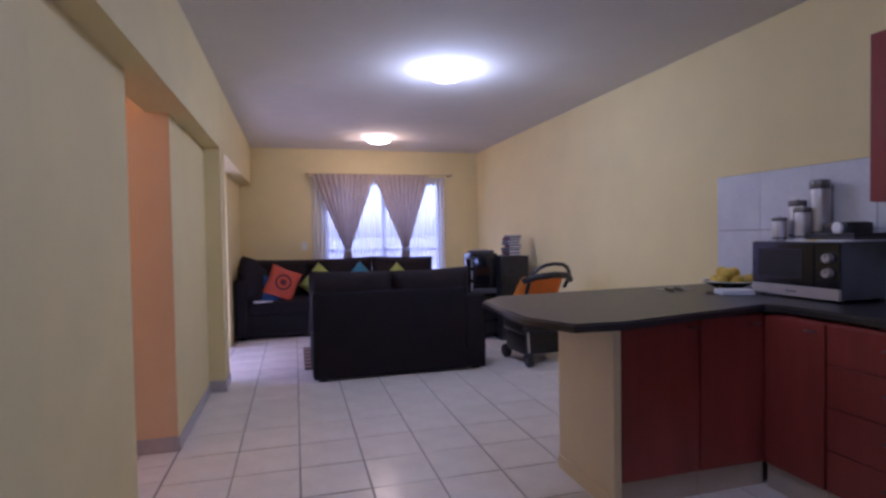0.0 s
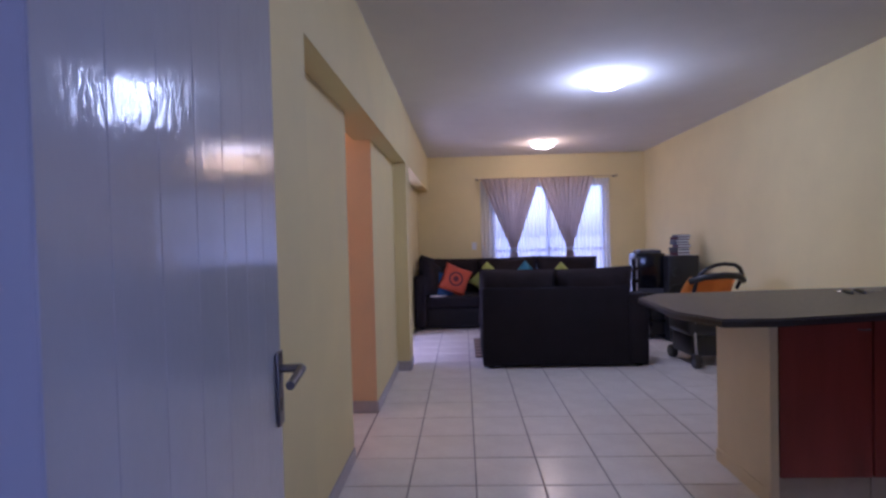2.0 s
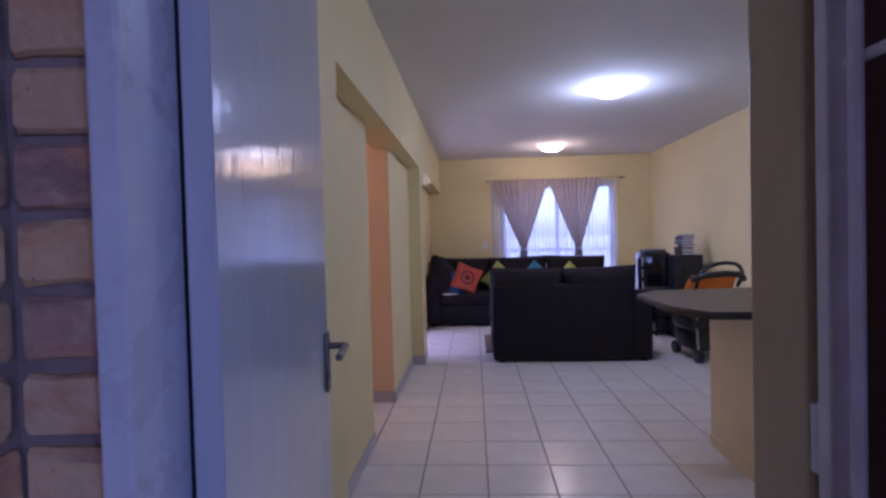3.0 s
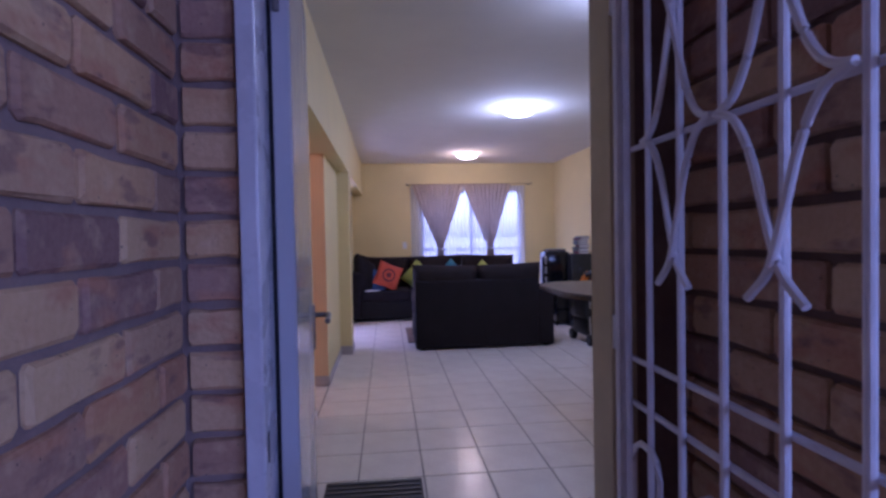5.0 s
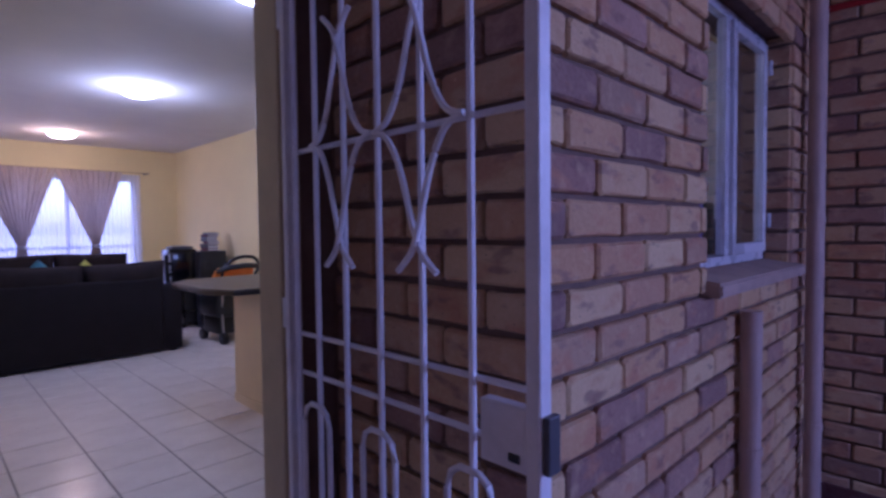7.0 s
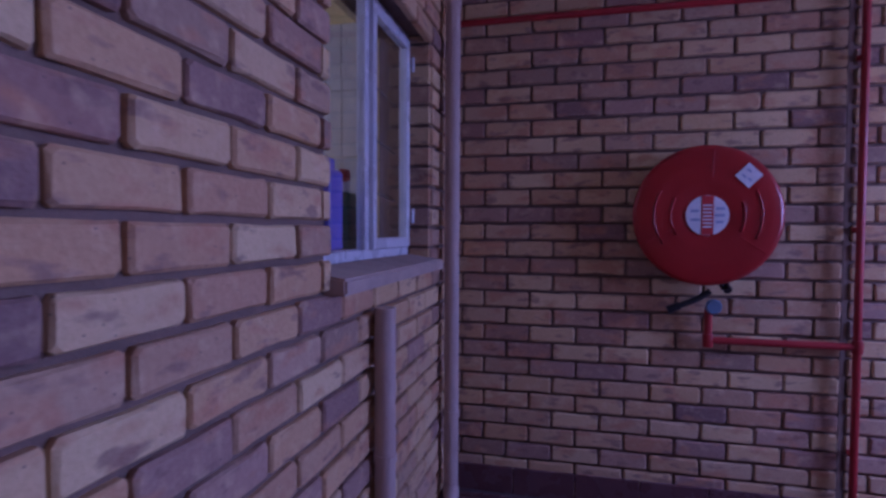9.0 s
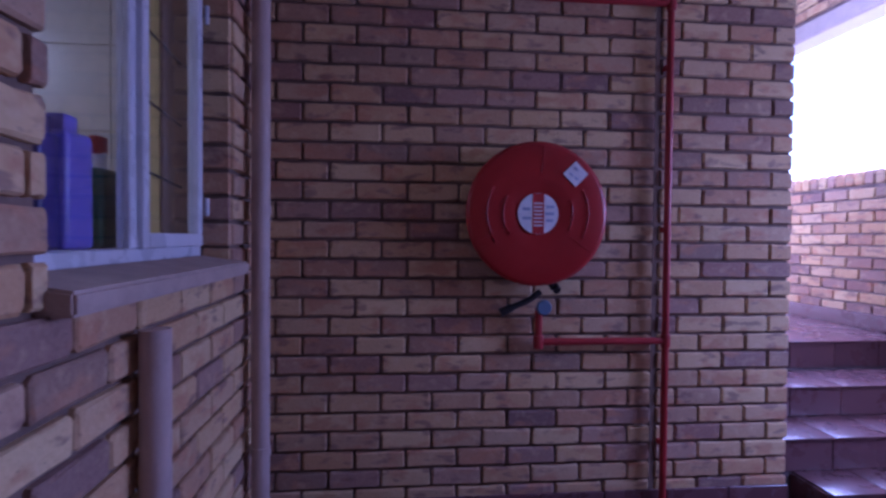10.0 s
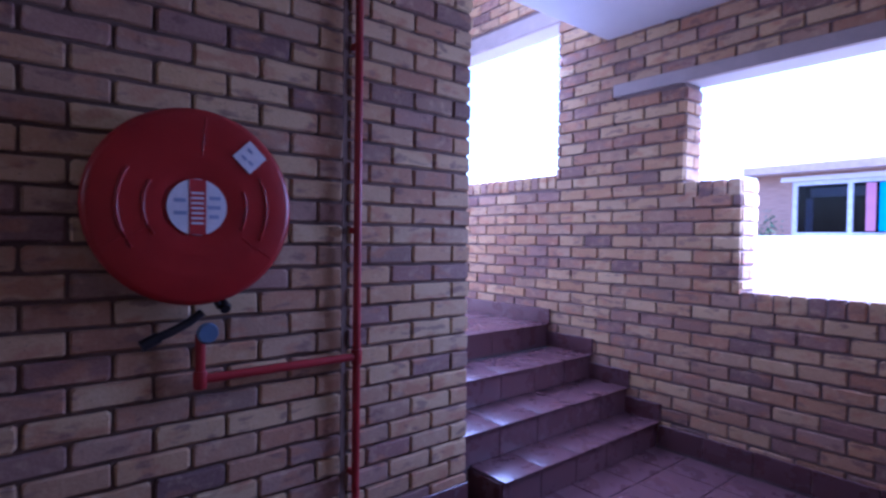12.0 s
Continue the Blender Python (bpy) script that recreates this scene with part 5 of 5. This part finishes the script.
# Closed near-black box stands in for the unlit interior behind the panes.
part("room", walls((2.2, 5.6, -1.6, -1.5, 1.8, 3.1), (5.5, 5.6, -1.5, -0.31, 1.8, 3.1), (2.2, 5.5, -1.5, -0.31, 1.8, 1.89), (2.1, 2.2, -1.6, -0.31, 1.8, 3.1), (2.2, 5.5, -1.5, -0.31, 3.02, 3.1)), ROOM_SHADE, nb)
# Pale band across the upper part of the window, behind the panes.
part("valance", box(4.12, 5.02, -0.2, -0.16, 2.68, 2.86, 0.01), WHITE, w, "pale band inside the window")
part("inner_pillar", box(4.98, 5.1, -0.22, -0.16, 1.98, 2.66, 0.01), FRAME_PAINT, w)
part("pink_cloth", box(3.94, 4.09, -0.02, 0.02, 2.0, 2.9, 0.015), plain("pink_cloth", (0.55, 0.22, 0.30), 0.9), w, "pink cloth hanging in the window")
part("blue_cloth", box(3.5, 3.89, -0.02, 0.02, 2.0, 2.9, 0.015), plain("blue_cloth", (0.05, 0.35, 0.65), 0.9), w, "blue cloth hanging in the window")
part("lintel", box(2.1, 5.5, -0.2, 0.02, 3.0, 3.1, 0.005, 1), WHITE, nb)
sh = thing("shrub", (5.55, -12.6, -0.6), "small green shrub against the far brick wall", "shrub")
smooth(part("stem", tube([(0, 0, 0), (0.02, 0, 1.2), (-0.02, 0.02, 2.0)], 0.02, 6), RUG, sh))
bm = bmesh.new()
q = random.Random(5)
for k in range(160):
    p = Vector((q.gauss(0, 0.13), q.gauss(0, 0.13), 1.95 + q.gauss(0, 0.2)))
    m = Matrix.Translation(p) @ Matrix.Rotation(q.uniform(0, 6.3), 4, "Z") @ Matrix.Rotation(q.uniform(-1, 1), 4, "X")
    vs = [bm.verts.new(m @ Vector(v)) for v in ((-0.03, 0, 0), (0, -0.05, 0.012), (0.03, 0, 0), (0, 0.05, 0.012))]
    bm.faces.new(vs)
part("leaves", bm, plain("shrub_leaf", (0.05, 0.10, 0.04), 0.6), sh, kind="stuff")
fence = thing("low_roof", (0, -9.2, -0.6), "white stepped roof sheeting in full sun", "roof")
for k in range(13):
    part("slat", box(-12, 6.5, -0.20 - k * 0.13, 0.0 - k * 0.13, k * 0.145, k * 0.145 + 0.145, 0.006, 1), WHITE, fence)


# ---- bricks and tiles, piece by piece ----
lay(wall_left, (XL, 0, 0), (0, 1), (-1.25, YD), ZL, ZS, 1.462, 0.5, (-0.5, YD, 0.2, 2.3))
lay(wall_strip, (0, YD, 0), (1, 0), (XL + 0.004, 0.072), ZL, ZS, 1.462, 0.072, (-1, 1, ZL, 2.3))
lay(wall_return, (XG, 0, 0), (0, -1), (-YD, 0.0), ZL, ZS, 1.462, 0.0, (-1, 1, 0.0, 2.2))
lay(wall_front, (0, 0, 0), (1, 0), (XG + 0.002, XH), ZL, ZS, 1.462, 1.20, (0.9, 2.4, 0.1, 2.3), ((XJ, XO, 1.03, ZW1),))
lay(wall_hose, (XH, 0, 0), (0, -1), (0.0, 1.772), ZL, ZS, 2.006, 2.007, (0.0, 1.8, ZL, ZS))
lay(wall_hose, (XH, 0, 0), (0, -1), (1.795, -YE), ZL, ZS, 2.006, 2.007, (1.79, 2.5, ZL, ZS))
lay(wall_open, (0, YR, 0), (-1, 0), (-5.7, 0.0), ZL, ZS + 1.9, 0.775, -3.555, (-4.3, -2.0, 0.0, 2.5),
    ((-2.69, -1.75, 0.775, 2.265), (-3.04, -2.69, 1.44, 2.265), (-3.56, -3.04, 2.18, 2.265), (-5.61, -4.06, 1.57, 2.99)))
rowlock(wall_open, (0, YR, 0), (-1, 0), -2.69, -1.75, 0.885)
rowlock(wall_open, (0, YR, 0), (-1, 0), -3.04, -2.69, 1.55)
rowlock(wall_open, (0, YR, 0), (-1, 0), -5.61, -4.06, 1.68)
# reveals of the openings and of the kitchen window
lay(wall_open, (3.04, YR, 0), (0, -1), (0.0, 0.22), 1.55, 2.18, 0.775, 0.11, (0, 1, 0, 3))
lay(wall_open, (2.69, YR, 0), (0, -1), (0.0, 0.22), 0.885, 1.55, 0.775, 0.11, (0, 1, 0, 3))
lay(wall_front, (XO, 0, 0), (0, -1), (-0.10, 0.0), ZW0, ZW1, 1.462, -0.1, (-1, 1, 0, 3))

T = 0.3373
TILES = {}


def floor_tile(parent, x0, x1, y0, y1, z, mat, gap=0.0035):
    key = (round(x1 - x0, 3), round(y1 - y0, 3), mat.name)
    if key not in TILES:
        bm = box(-(x1 - x0) / 2 + gap, (x1 - x0) / 2 - gap, -(y1 - y0) / 2 + gap, (y1 - y0) / 2 - gap, -0.01, 0.0, 0.0022, 1)
        me = bpy.data.meshes.new("floor_tile")
        bm.to_mesh(me)
        bm.free()
        me.materials.append(mat)
        TILES[key] = me
    ob = new("floor_tile", TILES[key])
    ob.parent = parent
    ob.matrix_basis = pose((x0 + x1) / 2, (y0 + y1) / 2, z + rng.uniform(-0.0006, 0.0006), rng.uniform(-0.08, 0.08), rng.uniform(-0.08, 0.08))


floor = tagged(new("floor"), label="cream glazed floor tiles with dark grout lines", category="floor", kind="structure")
for i in range(-4, 9):
    for j in range(-9, 17):
        x0, y0 = 0.856 + i * T, 3.2765 + j * T
        a0, a1, b0, b1 = max(x0, XW), min(x0 + T, XR), max(y0, 0.25 if x0 > 1.1 else YD + 0.12), min(y0 + T, YF)
        if a1 - a0 > 0.02 and b1 - b0 > 0.02:
            floor_tile(floor, a0, a1, b0, b1, 0.0, FLOOR_TILE)
passage = tagged(new("passage_floor"), label="small diamond-set tiles on the passage floor", category="floor", kind="structure")
for i in range(8):
    for j in range(4):
        floor_tile(passage, XW - (i + 1) * 0.2, XW - i * 0.2, 3.26 + j * 0.205, 3.26 + (j + 1) * 0.205, 0.0, FLOOR_TILE)
room = tagged(new("side_room_floor"), label="cream tiles on the side room floor", category="floor", kind="structure")
for i in range(5):
    for j in range(5):
        floor_tile(room, XW - (i + 1) * T, XW - i * T, 5.5 + j * T, 5.5 + (j + 1) * T, 0.0, FLOOR_TILE)
landing = tagged(new("landing_floor"), label="oxblood glazed tiles on the landing floor", category="floor", kind="structure")
for i in range(12):
    for j in range(16):
        x0, y0 = XL + i * 0.302, YR + j * 0.302
        x1, y1 = min(x0 + 0.302, XH), min(y0 + 0.302, YD)
        if x1 - x0 > 0.03 and y1 - y0 > 0.03 and not (y0 > -0.05 and x0 > 0.8):
            floor_tile(landing, x0, x1, y0, y1, ZL, RED_TILE)
